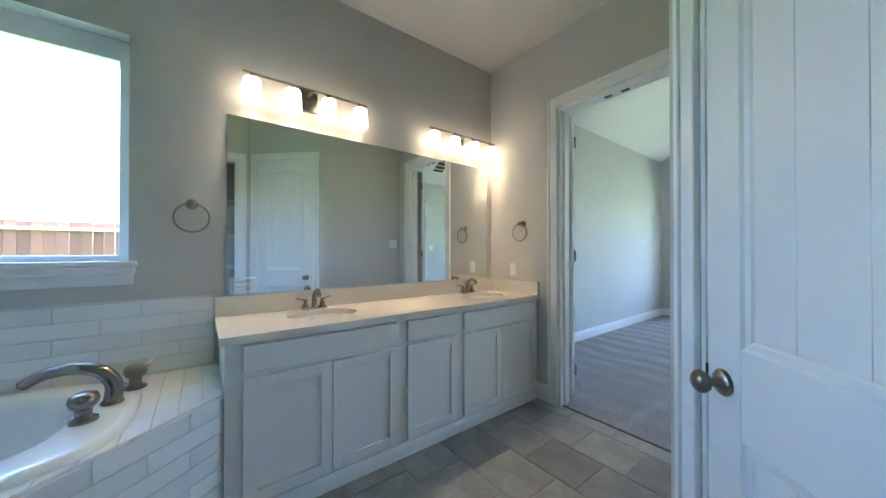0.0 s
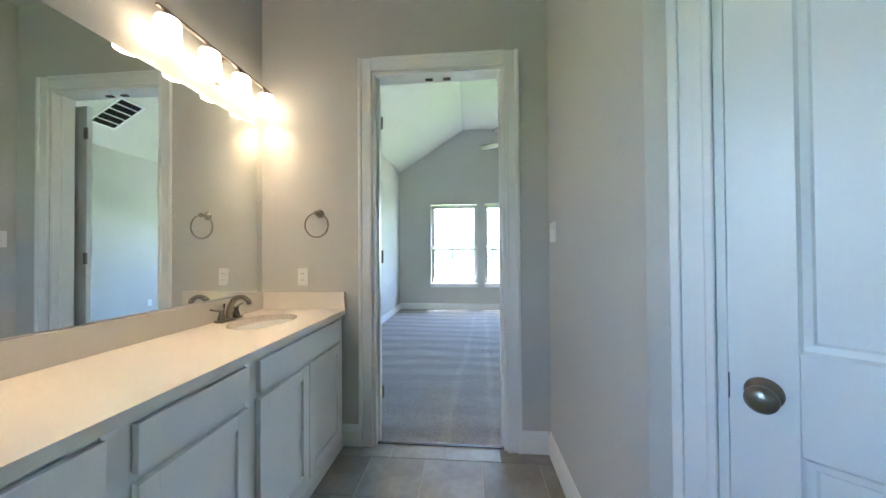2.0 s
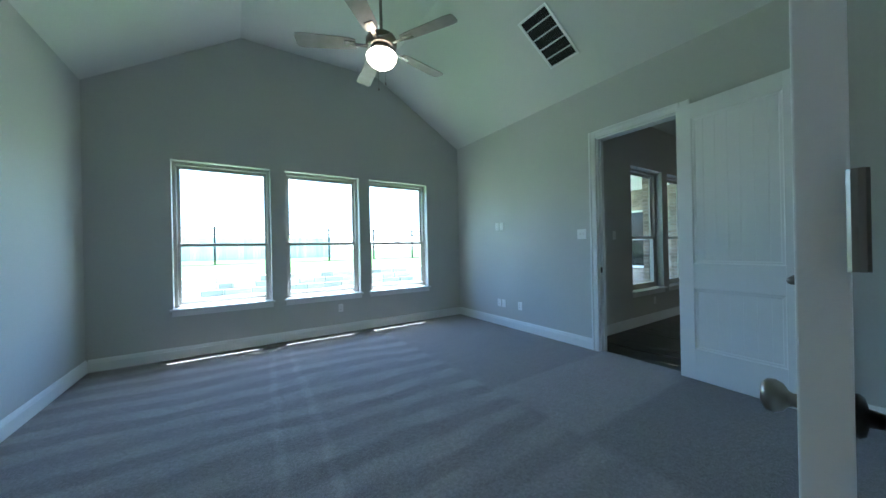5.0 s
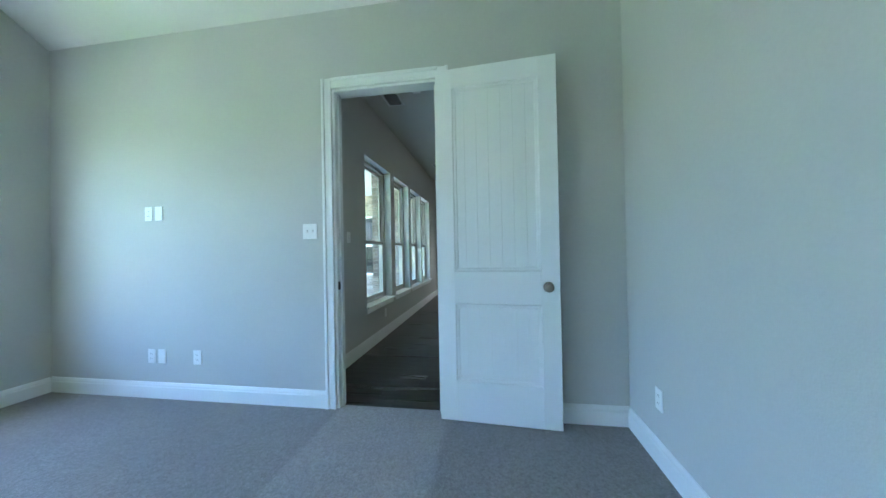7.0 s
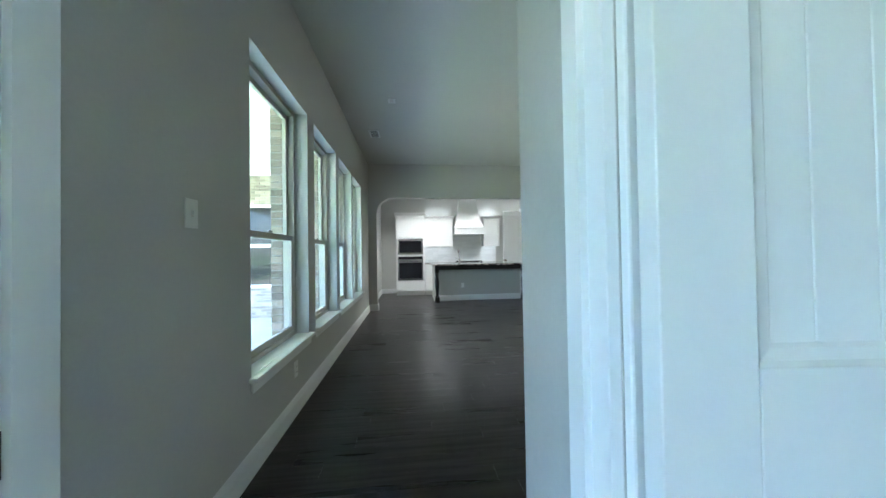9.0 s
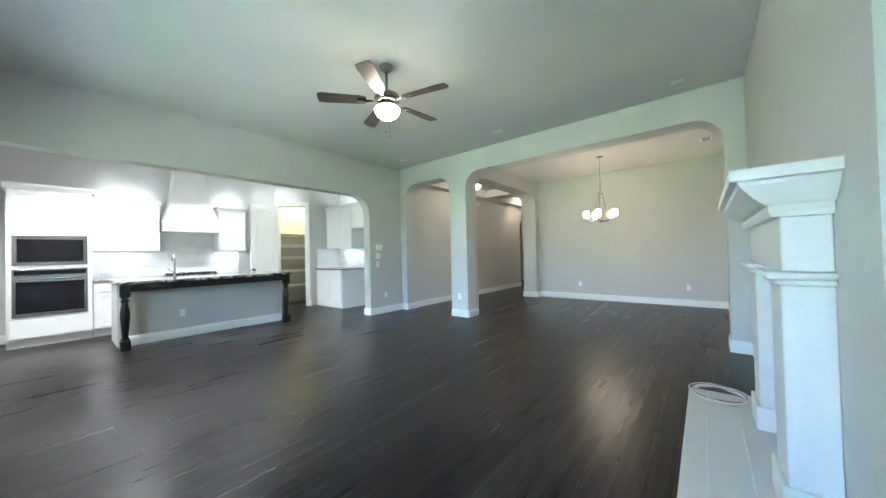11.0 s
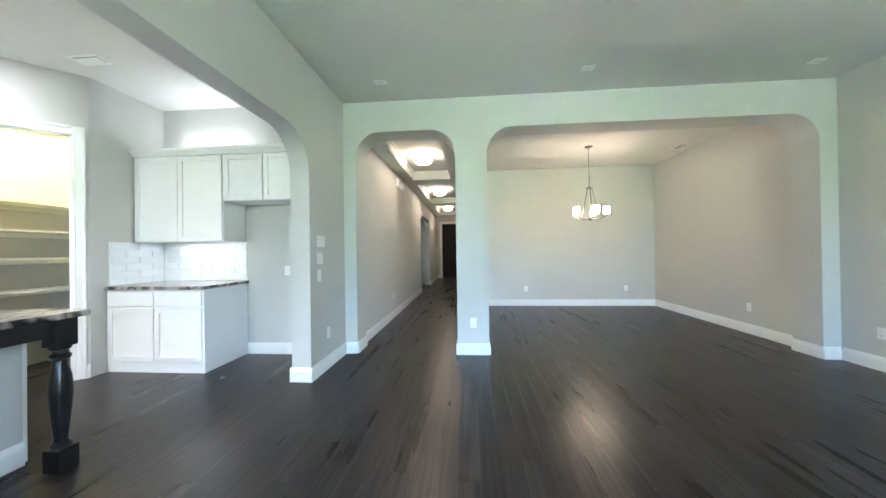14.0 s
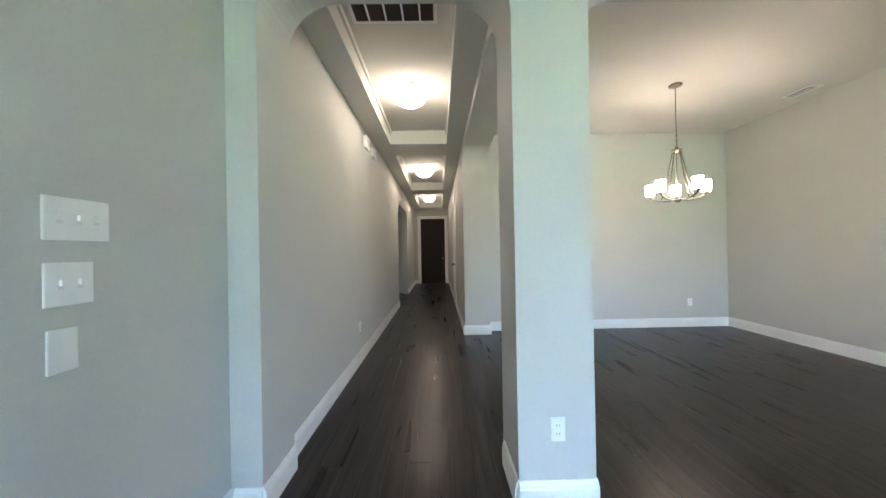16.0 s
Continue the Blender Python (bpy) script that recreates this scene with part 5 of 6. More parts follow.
# range hood: flared plaster-white hood
hood = thing("range_hood", pose(0, 0, 0), "white flared wooden range hood with a moulded band", "range hood")
bm = bmesh.new()
under("band", box(box(boxed(KX1 - 0.50, KX1 - 0.003, 2.075, 2.945, 1.74, 1.90, bevel=0.004), KX1 - 0.52, KX1 - 0.003, 2.055, 2.965, 1.90, 1.93, 0.006), KX1 - 0.515, KX1 - 0.003, 2.06, 2.96, 1.725, 1.745, 0.005), CAB, hood)
bm = bmesh.new()
rings = []
for k in range(11):
    t = k / 10
    s = (1 - t) ** 2.2
    hw, dp, z = 0.24 + 0.19 * s, 0.28 + 0.21 * s, 1.93 + (LH - 1.931) * t
    rings.append([bm.verts.new(v) for v in ((KX1 - dp, 2.51 - hw, z), (KX1 - dp, 2.51 + hw, z), (KX1 - 0.003, 2.51 + hw, z), (KX1 - 0.003, 2.51 - hw, z))])
for p, q in zip(rings, rings[1:]):
    for k in range(4):
        bm.faces.new((p[k], p[(k + 1) % 4], q[(k + 1) % 4], q[k]))
bm.faces.new(rings[0])
bm.faces.new(rings[-1])
under("flared_body", bm, CAB, hood)
# south cabinets and refrigerator alcove


def south(x, y):
    return pose(x, y, 0, 0, 0, 180)


cabinet_box("base_cabinet", south(11.14, 0.075), 1.10, 0.645, 0, 0.868, "white two-door base cabinet with drawers", [("door", 0.02, 0.12, 0.525, 0.56), ("door", 0.555, 0.12, 0.525, 0.56), ("drawer", 0.02, 0.70, 0.525, 0.15), ("drawer", 0.555, 0.70, 0.525, 0.15)])
sc = thing("side_counter", pose(0, 0, 0), "speckled granite counter on the base cabinet", "counter")
under("slab", boxed(10.02, 11.147, KY0 + 0.002, 0.10, 0.870, 0.905, bevel=0.004), GRANITE, sc)
cabinet_box("upper_cabinet", south(11.14, -0.22), 1.085, 0.355, 1.38, 2.36, "white two-door wall cabinet with crown moulding", [("door", 0.01, 1.385, 0.53, 0.965), ("door", 0.545, 1.385, 0.53, 0.965)], crown=0.08)
cabinet_box("upper_cabinet", south(10.05, -0.22), 0.95, 0.355, 1.83, 2.36, "short white wall cabinet over the refrigerator space", [("door", 0.01, 1.835, 0.46, 0.515), ("door", 0.48, 1.835, 0.46, 0.515)], crown=0.08)
# pantry shelves
for z in (0.45, 0.85, 1.2, 1.5, 1.8):
    s = thing("pantry_shelf", pose(0, 0, z), "white painted L-shaped pantry shelf", "shelf", "pantry shelves")
    under("board", boxed(11.95, 12.3, -0.7, 1.25, 0, 0.02), WOODSHELF, s)
    under("side_board", boxed(11.3, 11.95, -0.7, -0.35, 0, 0.02), WOODSHELF, s)
    under("cleat", boxed(12.28, 12.3, -0.7, 1.25, -0.05, -0.001), WOODSHELF, s)
# island
IX0, IY0, IY1 = 9.60, 1.40, 3.70
isl = thing("kitchen_island", pose(0, 0, 0), "kitchen island with a painted knee wall and black turned legs", "kitchen island")
under("knee_wall", boxed(9.96, 10.06, IY0 + 0.075, IY1 - 0.075, 0.0, 0.872), WALL, isl, "grey painted knee wall")
under("cabinet_body", boxed(10.06, 10.68, IY0 + 0.04, IY1 - 0.04, 0.0, 0.87, bevel=0.003), CAB, isl, "white cabinet body")
under("end_panel", boxed(9.98, 10.06, IY1 - 0.074, IY1 - 0.04, 0, 0.87, bevel=0.003), CAB, isl, "white end panel")
under("end_panel", boxed(9.98, 10.06, IY0 + 0.04, IY0 + 0.074, 0, 0.87, bevel=0.003), CAB, isl, "white end panel")
under("apron", boxed(9.665, 9.705, IY0 + 0.14, IY1 - 0.14, 0.775, 0.876, bevel=0.003), BLACKWOOD, isl, "black apron board")
for y in (IY0 + 0.09, IY1 - 0.09):
    under("side_apron", boxed(9.73, 9.93, y - 0.02, y + 0.02, 0.775, 0.876, bevel=0.003), BLACKWOOD, isl, "black apron board")
bm = bmesh.new()
prism(bm, [(0, 0), (-0.016, 0), (-0.016, 0.10), (-0.008, 0.135), (0, 0.137)], "x", 0, IY1 - IY0 - 0.15)
o = under("island_baseboard", bm, TRIM, isl)
o.matrix_basis = pose(9.96, IY1 - 0.075, 0, 0, 0, -90)
for y in (IY0 + 0.09, IY1 - 0.09):
    bm = bmesh.new()
    c = (9.685, y, 0)
    box(bm, c[0] - 0.052, c[0] + 0.052, y - 0.052, y + 0.052, 0.0, 0.13, 0.006)
    lathe(bm, [(0.03, 0.13), (0.046, 0.135), (0.046, 0.15), (0.032, 0.165), (0.03, 0.185), (0.034, 0.22), (0.046, 0.36), (0.052, 0.46), (0.046, 0.54), (0.034, 0.60), (0.03, 0.63), (0.044, 0.645), (0.046, 0.66), (0.034, 0.675), (0.03, 0.69), (0.046, 0.70), (0.046, 0.715), (0.03, 0.72)], 22, at=c)
    box(bm, c[0] - 0.05, c[0] + 0.05, y - 0.05, y + 0.05, 0.715, 0.876, 0.004)
    under("turned_leg", bm, BLACKWOOD, isl, "black turned wooden leg")
ic = thing("island_counter", pose(0, 0, 0), "polished speckled granite island top", "counter")
under("slab", boxed(IX0, 10.74, IY0, IY1, 0.878, 0.915, bevel=0.006), GRANITE, ic)
op = wall_plate(pose(9.96, 2.95, 0.371, 0, 0, -90))
kf = thing("kitchen_faucet", pose(10.45, 2.95, 0.915), "tall polished steel gooseneck kitchen faucet", "faucet")
under("spout", tube(bmesh.new(), curve_points([(0, 0, 0), (0, 0, 0.25), (0.03, 0, 0.34), (0.09, 0, 0.37), (0.15, 0, 0.34), (0.17, 0, 0.26)]), 0.014, 10), STEEL, kf, "", True)
under("base", lathe(bmesh.new(), [(0, 0), (0.028, 0), (0.026, 0.02), (0.018, 0.05), (0, 0.05)], 16), STEEL, kf, "", True)
under("lever", tube(bmesh.new(), [(0, 0.015, 0.08), (0, 0.06, 0.11), (0, 0.09, 0.15)], 0.006, 8), STEEL, kf)
# recessed lights
for x, y in ((11.32, 0.95), (10.3, 2.0), (10.3, 3.4), (9.6, 4.5)):
    cl = thing("recessed_light", pose(x, y, LH), "lit recessed ceiling can light with a white ring", "ceiling light", "recessed lights")
    under("trim_ring", lathe(bmesh.new(), [(0.068, -0.001), (0.095, -0.001), (0.095, -0.006), (0.072, -0.012), (0.068, -0.004)], 24), TRIM, cl)
    under("lens", lathe(bmesh.new(), [(0, -0.003), (0.068, -0.003), (0.066, -0.006), (0, -0.007)], 24), CANGLOW, cl, "lit lens")
    lamp = bpy.data.lights.new("can_lamp", "SPOT")
    # the two north lamps are stronger, standing in for daylight on that side
    lamp.energy, lamp.spot_size, lamp.spot_blend, lamp.color, lamp.shadow_soft_size = (0.5 if x > 11 else 3.0) if y < 3 else 7.0, radians(130), 0.6, (1.0, 0.88, 0.72), 0.06
    lo = new("can_lamp", lamp)
    lo.matrix_world = pose(x, y, LH - 0.03)


def strip_lamp(name, x, y, z, sx_, sy_, power, up):
    lamp = bpy.data.lights.new(name, "AREA")
    lamp.shape, lamp.size, lamp.size_y, lamp.energy, lamp.color = "RECTANGLE", sx_, sy_, power, (1.0, 0.93, 0.82)
    o = new(name, lamp)
    o.matrix_world = pose(x, y, z, 180 if up else 0)
    return o


for y, w in ((3.4, 0.7), (1.81, 0.4)):
    strip_lamp("under_cabinet_lamp", 11.56, y, 1.362, 0.05, w, 0.07, False)
    strip_lamp("over_cabinet_lamp", 11.62, y, 2.285, 0.05, w, 0.08, True)
strip_lamp("under_cabinet_lamp", 10.5, -0.42, 1.372, 0.7, 0.05, 0.055, False)
strip_lamp("over_cabinet_lamp", 10.4, -0.42, 2.455, 0.9, 0.05, 0.105, True)
pl = bpy.data.lights.new("pantry_lamp", "POINT")
pl.energy, pl.color, pl.shadow_soft_size = 1.4, (1.0, 0.72, 0.26), 0.08
new("pantry_lamp", pl).location = (11.85, 0.1, 2.75)

# ---- fireplace ----
FY0, FY1, FX = 1.19, 2.30, LX0
fp = thing("fireplace_mantel", pose(0, 0, 0), "white cast stone fireplace mantel with moulded shelf", "fireplace")
STONEW = material("cast_stone", (0.66, 0.67, 0.65), 0.7, grain=0.05, grain_scale=50, blotch=0.05, bump=0.15, bump_scale=90)
for y0, y1 in ((FY0, FY0 + 0.26), (FY1 - 0.26, FY1)):
    bm = bmesh.new()
    box(bm, FX + 0.001, FX + 0.15, y0, y1, 0.045, 1.02, 0.006)
    box(bm, FX + 0.001, FX + 0.17, y0 - 0.015, y1 + 0.015, 0.045, 0.20, 0.008)
    under("pilaster", bm, STONEW, fp)
    bm = bmesh.new()
    box(bm, FX + 0.001, FX + 0.175, y0 - 0.03, y1 + 0.03, 1.02, 1.045, 0.01)
    box(bm, FX + 0.001, FX + 0.195, y0 - 0.05, y1 + 0.05, 1.045, 1.075, 0.012)
    under("capital", bm, STONEW, fp)
under("frieze", boxed(FX + 0.001, FX + 0.145, FY0, FY1, 1.075, 1.30, bevel=0.006), STONEW, fp)
bm = bmesh.new()
out = [(0.15, 1.30), (0.17, 1.30), (0.18, 1.32), (0.18, 1.345), (0.20, 1.355), (0.235, 1.385), (0.27, 1.425), (0.275, 1.44), (0.30, 1.445), (0.30, 1.49)]
rings = []
for dpt, z in out:
    o_ = dpt - 0.15
    rings.append([bm.verts.new(v) for v in ((FX + 0.001, FY0 - o_, z), (FX + dpt, FY0 - o_, z), (FX + dpt, FY1 + o_, z), (FX + 0.001, FY1 + o_, z))])
for p, q in zip(rings, rings[1:]):
    for k in range(4):
        bm.faces.new((p[k], p[(k + 1) % 4], q[(k + 1) % 4], q[k]))
bm.faces.new(rings[0])
bm.faces.new(rings[-1])
under("mantel_shelf", bm, STONEW, fp)
under("firebox", boxed(FX + 0.002, FX + 0.02, FY0 + 0.26, FY1 - 0.26, 0.045, 0.9), SLOT, fp, "black firebox panel")
under("surround", boxed(FX + 0.002, FX + 0.03, FY0 + 0.26, FY1 - 0.26, 0.9, 1.075), STONEW, fp)
hearth = thing("hearth_slab", pose(0, 0, 0), "white stone hearth slab flush on the wood floor", "hearth")
under("border", boxed(FX + 0.018, 3.81, 0.85, 2.45, 0.0, 0.03, bevel=0.008), STONEW, hearth)
under("field", boxed(FX + 0.02, 3.70, 0.93, 2.37, 0.03, 0.042, bevel=0.006), STONEW, hearth)
under("back_step", boxed(FX + 0.018, FX + 0.24, 0.98, 2.32, 0.042, 0.06, bevel=0.006), STONEW, hearth)
# cable coil
random.seed(7)
coil = thing("cable_coil", pose(3.62, 0.98, 0.046), "coil of white, pink and black cables lying on the hearth", "cable")
for k in range(9):
    R, e = 0.15 + 0.012 * random.random() + 0.008 * (k % 3), 0.02 * random.random()
    cx, cy, z = 0.008 * random.uniform(-1, 1), 0.008 * random.uniform(-1, 1), 0.006 + 0.005 * (k % 5)
    ph, am = random.random() * 6.28, random.uniform(0.003, 0.010)
    pts = [((R + am * math.sin(3 * a + ph)) * math.cos(a) + cx, (R * 1.05 + am * math.cos(2 * a + ph)) * math.sin(a) + cy, z + 0.004 * math.sin(2 * a + ph)) for a in [j * math.tau / 40 for j in range(41)]]
    under("cable_loop", tube(bmesh.new(), pts, 0.0035, 6), (CORDW, CORDP, CORDW, CORDK)[k % 4] if k % 4 != 3 or k == 3 else CORDW, coil)
for k in range(5):
    s = (k - 2) * 0.012
    pts = curve_points([(LX0 - 3.62 + 0.015, -0.31 + s, 0.32), (LX0 - 3.62 + 0.05, -0.30 + s * 1.5, 0.26), (LX0 - 3.62 + 0.07, -0.26 - s, 0.12), (LX0 - 3.62 + 0.12, -0.22 + s, -0.03), (-0.10, -0.14 + s, 0.0), (-0.02, -0.16 + s, 0.02)])
    under("cable_tail", tube(bmesh.new(), pts, 0.0035, 6), (CORDW, CORDP, CORDK, CORDW, CORDW)[k], coil)
nz = thing("cable_hood_plate", pose(LX0, 0.671, 0.368, 0, 0, 90), "white wall plate with a scoop for cables", "wall plate")
under("scoop", lathe(bmesh.new(), [(0, 0.0), (0.028, 0.0), (0.026, 0.02), (0.016, 0.035), (0, 0.04)], 16, m=pose(0, -0.008, 0.0, 90)), PLASTIC, nz, "", True)

# ---- outdoors ----
GRASS = material("lawn_grass", (0.09, 0.15, 0.038), 0.95, grain=0.4, grain_scale=40, blotch=0.25, blotch_scale=0.6, bump=0.6, bump_scale=60, spec=0.1)
DIRT = material("pale_dirt", (0.42, 0.37, 0.29), 0.95, grain=0.2, grain_scale=20, blotch=0.25, blotch_scale=0.5, bump=0.6, bump_scale=30)
bm = bmesh.new()
profile = [(-600, -0.16), (13.8, -0.16), (14.05, 0.5), (20, 0.75), (30, 0.9), (600, 1.4)]
rows_ = [[bm.verts.new((x, y, z)) for x in (-600, 600)] for y, z in profile]
for p, q in zip(rows_, rows_[1:]):
    bm.faces.new((p[0], p[1], q[1], q[0]))
struct("ground", bm, GRASS, "green lawn rising to a low bank", "ground")
struct("footing", boxed(-2.7, 12.6, -11.3, 5.3, -0.2, -0.101), CONCRETE, "concrete house slab", "foundation")
struct("footing_bedroom", boxed(-2.7, VX0 + 0.1, 5.3, 7.75, -0.2, -0.101), CONCRETE, "concrete house slab", "foundation")
struct("path_strip", boxed(-60, 60, 10.5, 12.3, -0.159, -0.13), DIRT, "pale bare dirt strip along the yard", "ground")

# dry-stacked limestone wall holding the bank
random.seed(5)
island_random(STONE, 0.85, 1.15)
bm = bmesh.new()
for r in range(4):
    x = -20 + random.random()
    while x < 24:
        w, h = random.uniform(0.3, 0.7), 0.172
        y = 13.75 + 0.06 * r + random.uniform(-0.015, 0.015)
        box(bm, x + 0.003, x + w - 0.003, y, y + 0.32, -0.17 + 0.175 * r, -0.17 + 0.175 * r + h, 0.015)
        x += w
tagged(part("rock_wall", bm, STONE), "low dry-stacked pale limestone wall holding the bank", "stone wall", kind="stuff")

# pale boards along the neighbouring plot
BOARD = material("pale_weathered_board", (0.60, 0.56, 0.50), 0.9, grain=0.1, grain_scale=12, blotch=0.2, blotch_scale=3)
island_random(BOARD, 0.8, 1.2)
bm = bmesh.new()
for k in range(150):
    box(bm, -18 + 0.15 * k, -18 + 0.15 * k + 0.143, 0, 0.02, 0, 1.35)
pf = thing("board_fence", pose(0, 25, 0.8), "pale weathered board fence beyond the yard", "fence")
under("boards", bm, BOARD, pf)
under("back_rail", boxed(-18, 4.5, 0.021, 0.06, 1.0, 1.09), BOARD, pf)

# rail fence on the bank
fence = thing("iron_fence", pose(0, 19.5, 0.7), "dark iron rail fence on the bank", "fence")
for z in (0.0, 1.33, 1.57):
    under("fence_rail", boxed(-16, 22, -0.02, 0.02, z, z + 0.045), IRON, fence)
post_me = piece_mesh("fence_post", 0.07, 0.07, 1.7, IRON)
for k in range(17):
    shared("fence_post", post_me, fence, pose(-16 + k * 2.375, 0, 0))

# cedar fence beside the bathroom
cf = thing("cedar_fence", pose(-8.4, 0, -0.16), "weathered cedar board fence with a top cap", "fence")
bd = piece_mesh("fence_board", 0.022, 0.14, 1.95, CEDAR)
for k in range(85):
    shared("fence_board", bd, cf, pose(0.004 * (k % 2), -6 + 0.145 * k, 0.012 * math.sin(2.1 * k)))
under("top_rail", boxed(0.014, 0.06, -6.1, 6.4, 1.79, 1.835, bevel=0.004), SUNLIT_RAIL, cf, "pale sunlit top rail")
under("mid_board", boxed(0.014, 0.034, -6.1, 6.4, 0.9, 0.99, bevel=0.002), CEDAR, cf)


# trees behind the yard
def tree(x, y, h, seed, label):
    random.seed(seed)
    t = thing("tree", pose(x, y, 0.8), label, "tree", "trees behind the fence")
    bm = bmesh.new()
    tube(bm, curve_points([(0, 0, -0.3), (0.08, 0.05, h * 0.25), (-0.05, 0.1, h * 0.5), (0.05, 0, h * 0.8)]), 0.16, 9, 0.04)
    tips = []
    for k in range(9):
        a, z0 = random.random() * 6.28, h * random.uniform(0.25, 0.6)
        r = h * random.uniform(0.2, 0.36)
        p1 = (r * math.cos(a), r * math.sin(a), z0 + h * random.uniform(0.12, 0.35))
        tube(bm, curve_points([(0, 0.05, z0), (p1[0] * 0.5, p1[1] * 0.5, z0 + 0.3), p1], 4), 0.06, 6, 0.015)
        tips.append(p1)
    under("trunk", bm, BARK, t)
    tips += [(0, 0, h * 0.85), (0.3, 0.2, h * 0.7)]
    vsl, fsl = [], []
    for c in tips:
        for k in range(260):
            d = Vector((random.gauss(0, 1), random.gauss(0, 1), random.gauss(0, 0.75))) * h * 0.085
            p = Vector(c) + d
            s = random.uniform(0.05, 0.12)
            e = Euler((random.random() * 6, random.random() * 6, random.random() * 6)).to_matrix()
            i = len(vsl)
            for q in ((-s, 0, 0), (0, -s * 0.45, s * 0.1), (s, 0, 0), (0, s * 0.45, s * 0.1)):
                vsl.append(tuple(p + e @ Vector(q)))
            fsl.append((i, i + 1, i + 2, i + 3))
    me = bpy.data.meshes.new("crown")
    me.from_pydata(vsl, [], fsl)
    me.materials.append(LEAF)
    o = new("crown", me)
    o.parent = t
    return t


tree(-10.5, 26, 6.0, 11, "leafy green oak tree behind the yard fence")

# unseen roof decks and eaves, patio and brick outside the living room
SOFFIT = material("white_soffit", (0.74, 0.74, 0.71), 0.7)
BRICK = material("tan_brick", (0.33, 0.27, 0.22), 0.9, grain=0.2, grain_scale=30, blotch=0.2, blotch_scale=6, bump=0.5, bump_scale=70)
object_random(BRICK, None, 0.6, 1.45)
BRICKS = material("tan_brick_far", (0.33, 0.27, 0.22), 0.9, grain=0.2, grain_scale=30, blotch=0.2, blotch_scale=6, bump=0.5, bump_scale=70)
island_random(BRICKS, 0.6, 1.45)
MORTAR = material("pale_mortar", (0.42, 0.40, 0.36), 0.95)
# unseen decks, added to keep sky and sun out from above
struct("roof_house", boxed(-2.9, 12.6, -11.3, 5.3, 4.25, 4.35), SOFFIT, "unseen flat deck added to close the house from the sky", "roof")
struct("roof_bedroom", boxed(-2.9, VX0 + 0.2, 5.3, 7.90, 4.25, 4.35), SOFFIT, "unseen flat deck added over the bedroom", "roof")
# unseen eaves; the bedroom one's depth leaves a thin sun strip indoors
struct("eave_bedroom", boxed(-2.9, VX0 + 0.2, 7.66, 7.885, 2.95, 3.05), SOFFIT, "unseen white boxed eave, added to trim the sun at the bedroom windows", "eave")
struct("eave_bath", boxed(-2.8, -2.325, BY0 - 0.2, BY1, 2.95, 3.05), SOFFIT, "unseen white boxed eave added above the bathroom window", "eave")
struct("patio_slab", boxed(VX0 + 0.05, 8.75, 5.31, 8.9, -0.155, -0.05), CONCRETE, "broom-finished concrete patio slab", "patio")
struct("patio_ceiling", boxed(VX0 + 0.05, 8.75, 5.31, 8.9, 2.78, 2.9), SOFFIT, "white painted patio ceiling", "ceiling")
struct("patio_beam", boxed(VX0 + 0.05, 8.75, 8.6, 8.9, 2.5, 2.779), SOFFIT, "white painted patio beam", "beam")


def brick_run(parent, m, w, h, count_cap, mat, joined=None):
    """Running-bond bricks on a face; local x across, z up, proud towards -y."""
    bl, bh, j = 0.20, 0.06, 0.012
    me = None if joined else piece_mesh("brick", bl - j, bh - j, 0.015, mat, 0.003)
    half = None if joined else piece_mesh("brick", bl / 2 - j, bh - j, 0.015, mat, 0.003)
    r = 0
    z = 0.0
    n = 0
    while z + bh <= h + 1e-6:
        x = 0.0
        first = r % 2
        while x < w - 0.05:
            l_ = bl / 2 if first and x == 0 else min(bl, w - x)
            if l_ < bl / 2:
                break
            full = l_ > bl * 0.75
            cx = x + (bl if full else bl / 2) / 2
            if cx + (bl if full else bl / 2) / 2 > w + 0.01:
                break
            mm = m @ pose(cx, 0, z + bh / 2, 90)
            if joined is not None:
                L2 = (bl if full else bl / 2) - j
                joined.append((mm, L2, bh - j))
            elif n < count_cap:
                shared("brick", me if full else half, parent, mm)
            n += 1
            x += bl if full else bl / 2
        z += bh
        r += 1


# brick piers between the living room windows, outside
edges_ = [VX0 + 0.05] + [v for a, b in liv_wins for v in (a, b)] + [8.75]
for a, b in zip(edges_[::2], edges_[1::2]):
    pr = struct("brick_pier", boxed(a, b, 5.301, 5.40, -0.05, 2.779), MORTAR, "tan brick pier between patio windows", "brick wall")
    if b < 8:
        me = piece_mesh("brick", 0.092, 0.052, 0.012, BRICK, 0.003)
        for r in range(33):
            shared("brick", me, pr, pose(a, 5.352, 0.40 + 0.062 * r, 90, 0, -90))
# kitchen wing facing the patio: brick wall with a white window
wing = struct("wall_wing", boxed(8.75, 8.95, 5.301, 9.6, -0.1, 3.0), MORTAR, "tan brick wall of the kitchen wing", "brick wall")
joined = []
WM = pose(8.75, 9.6, -0.05, 0, 0, -90)
brick_run(wing, WM, 4.28, 2.83, 0, BRICKS, joined)
vv, ff = [], []
for mm, L2, B2 in joined:
    c = mm @ Vector((0, 0, 0))
    if 6.55 < c.y < 7.65 and 0.55 < c.z < 2.2:
        continue
    i = len(vv)
    for z in (0, 0.012):
        for x, y in ((-L2 / 2, -B2 / 2), (L2 / 2, -B2 / 2), (L2 / 2, B2 / 2), (-L2 / 2, B2 / 2)):
            vv.append(tuple(mm @ Vector((x, y, z))))
    ff += [(i + 4, i + 5, i + 6, i + 7)] + [(i + k, i + (k + 1) % 4, i + 4 + (k + 1) % 4, i + 4 + k) for k in range(4)]
me = bpy.data.meshes.new("bricks")
me.from_pydata(vv, [], ff)
me.materials.append(BRICKS)
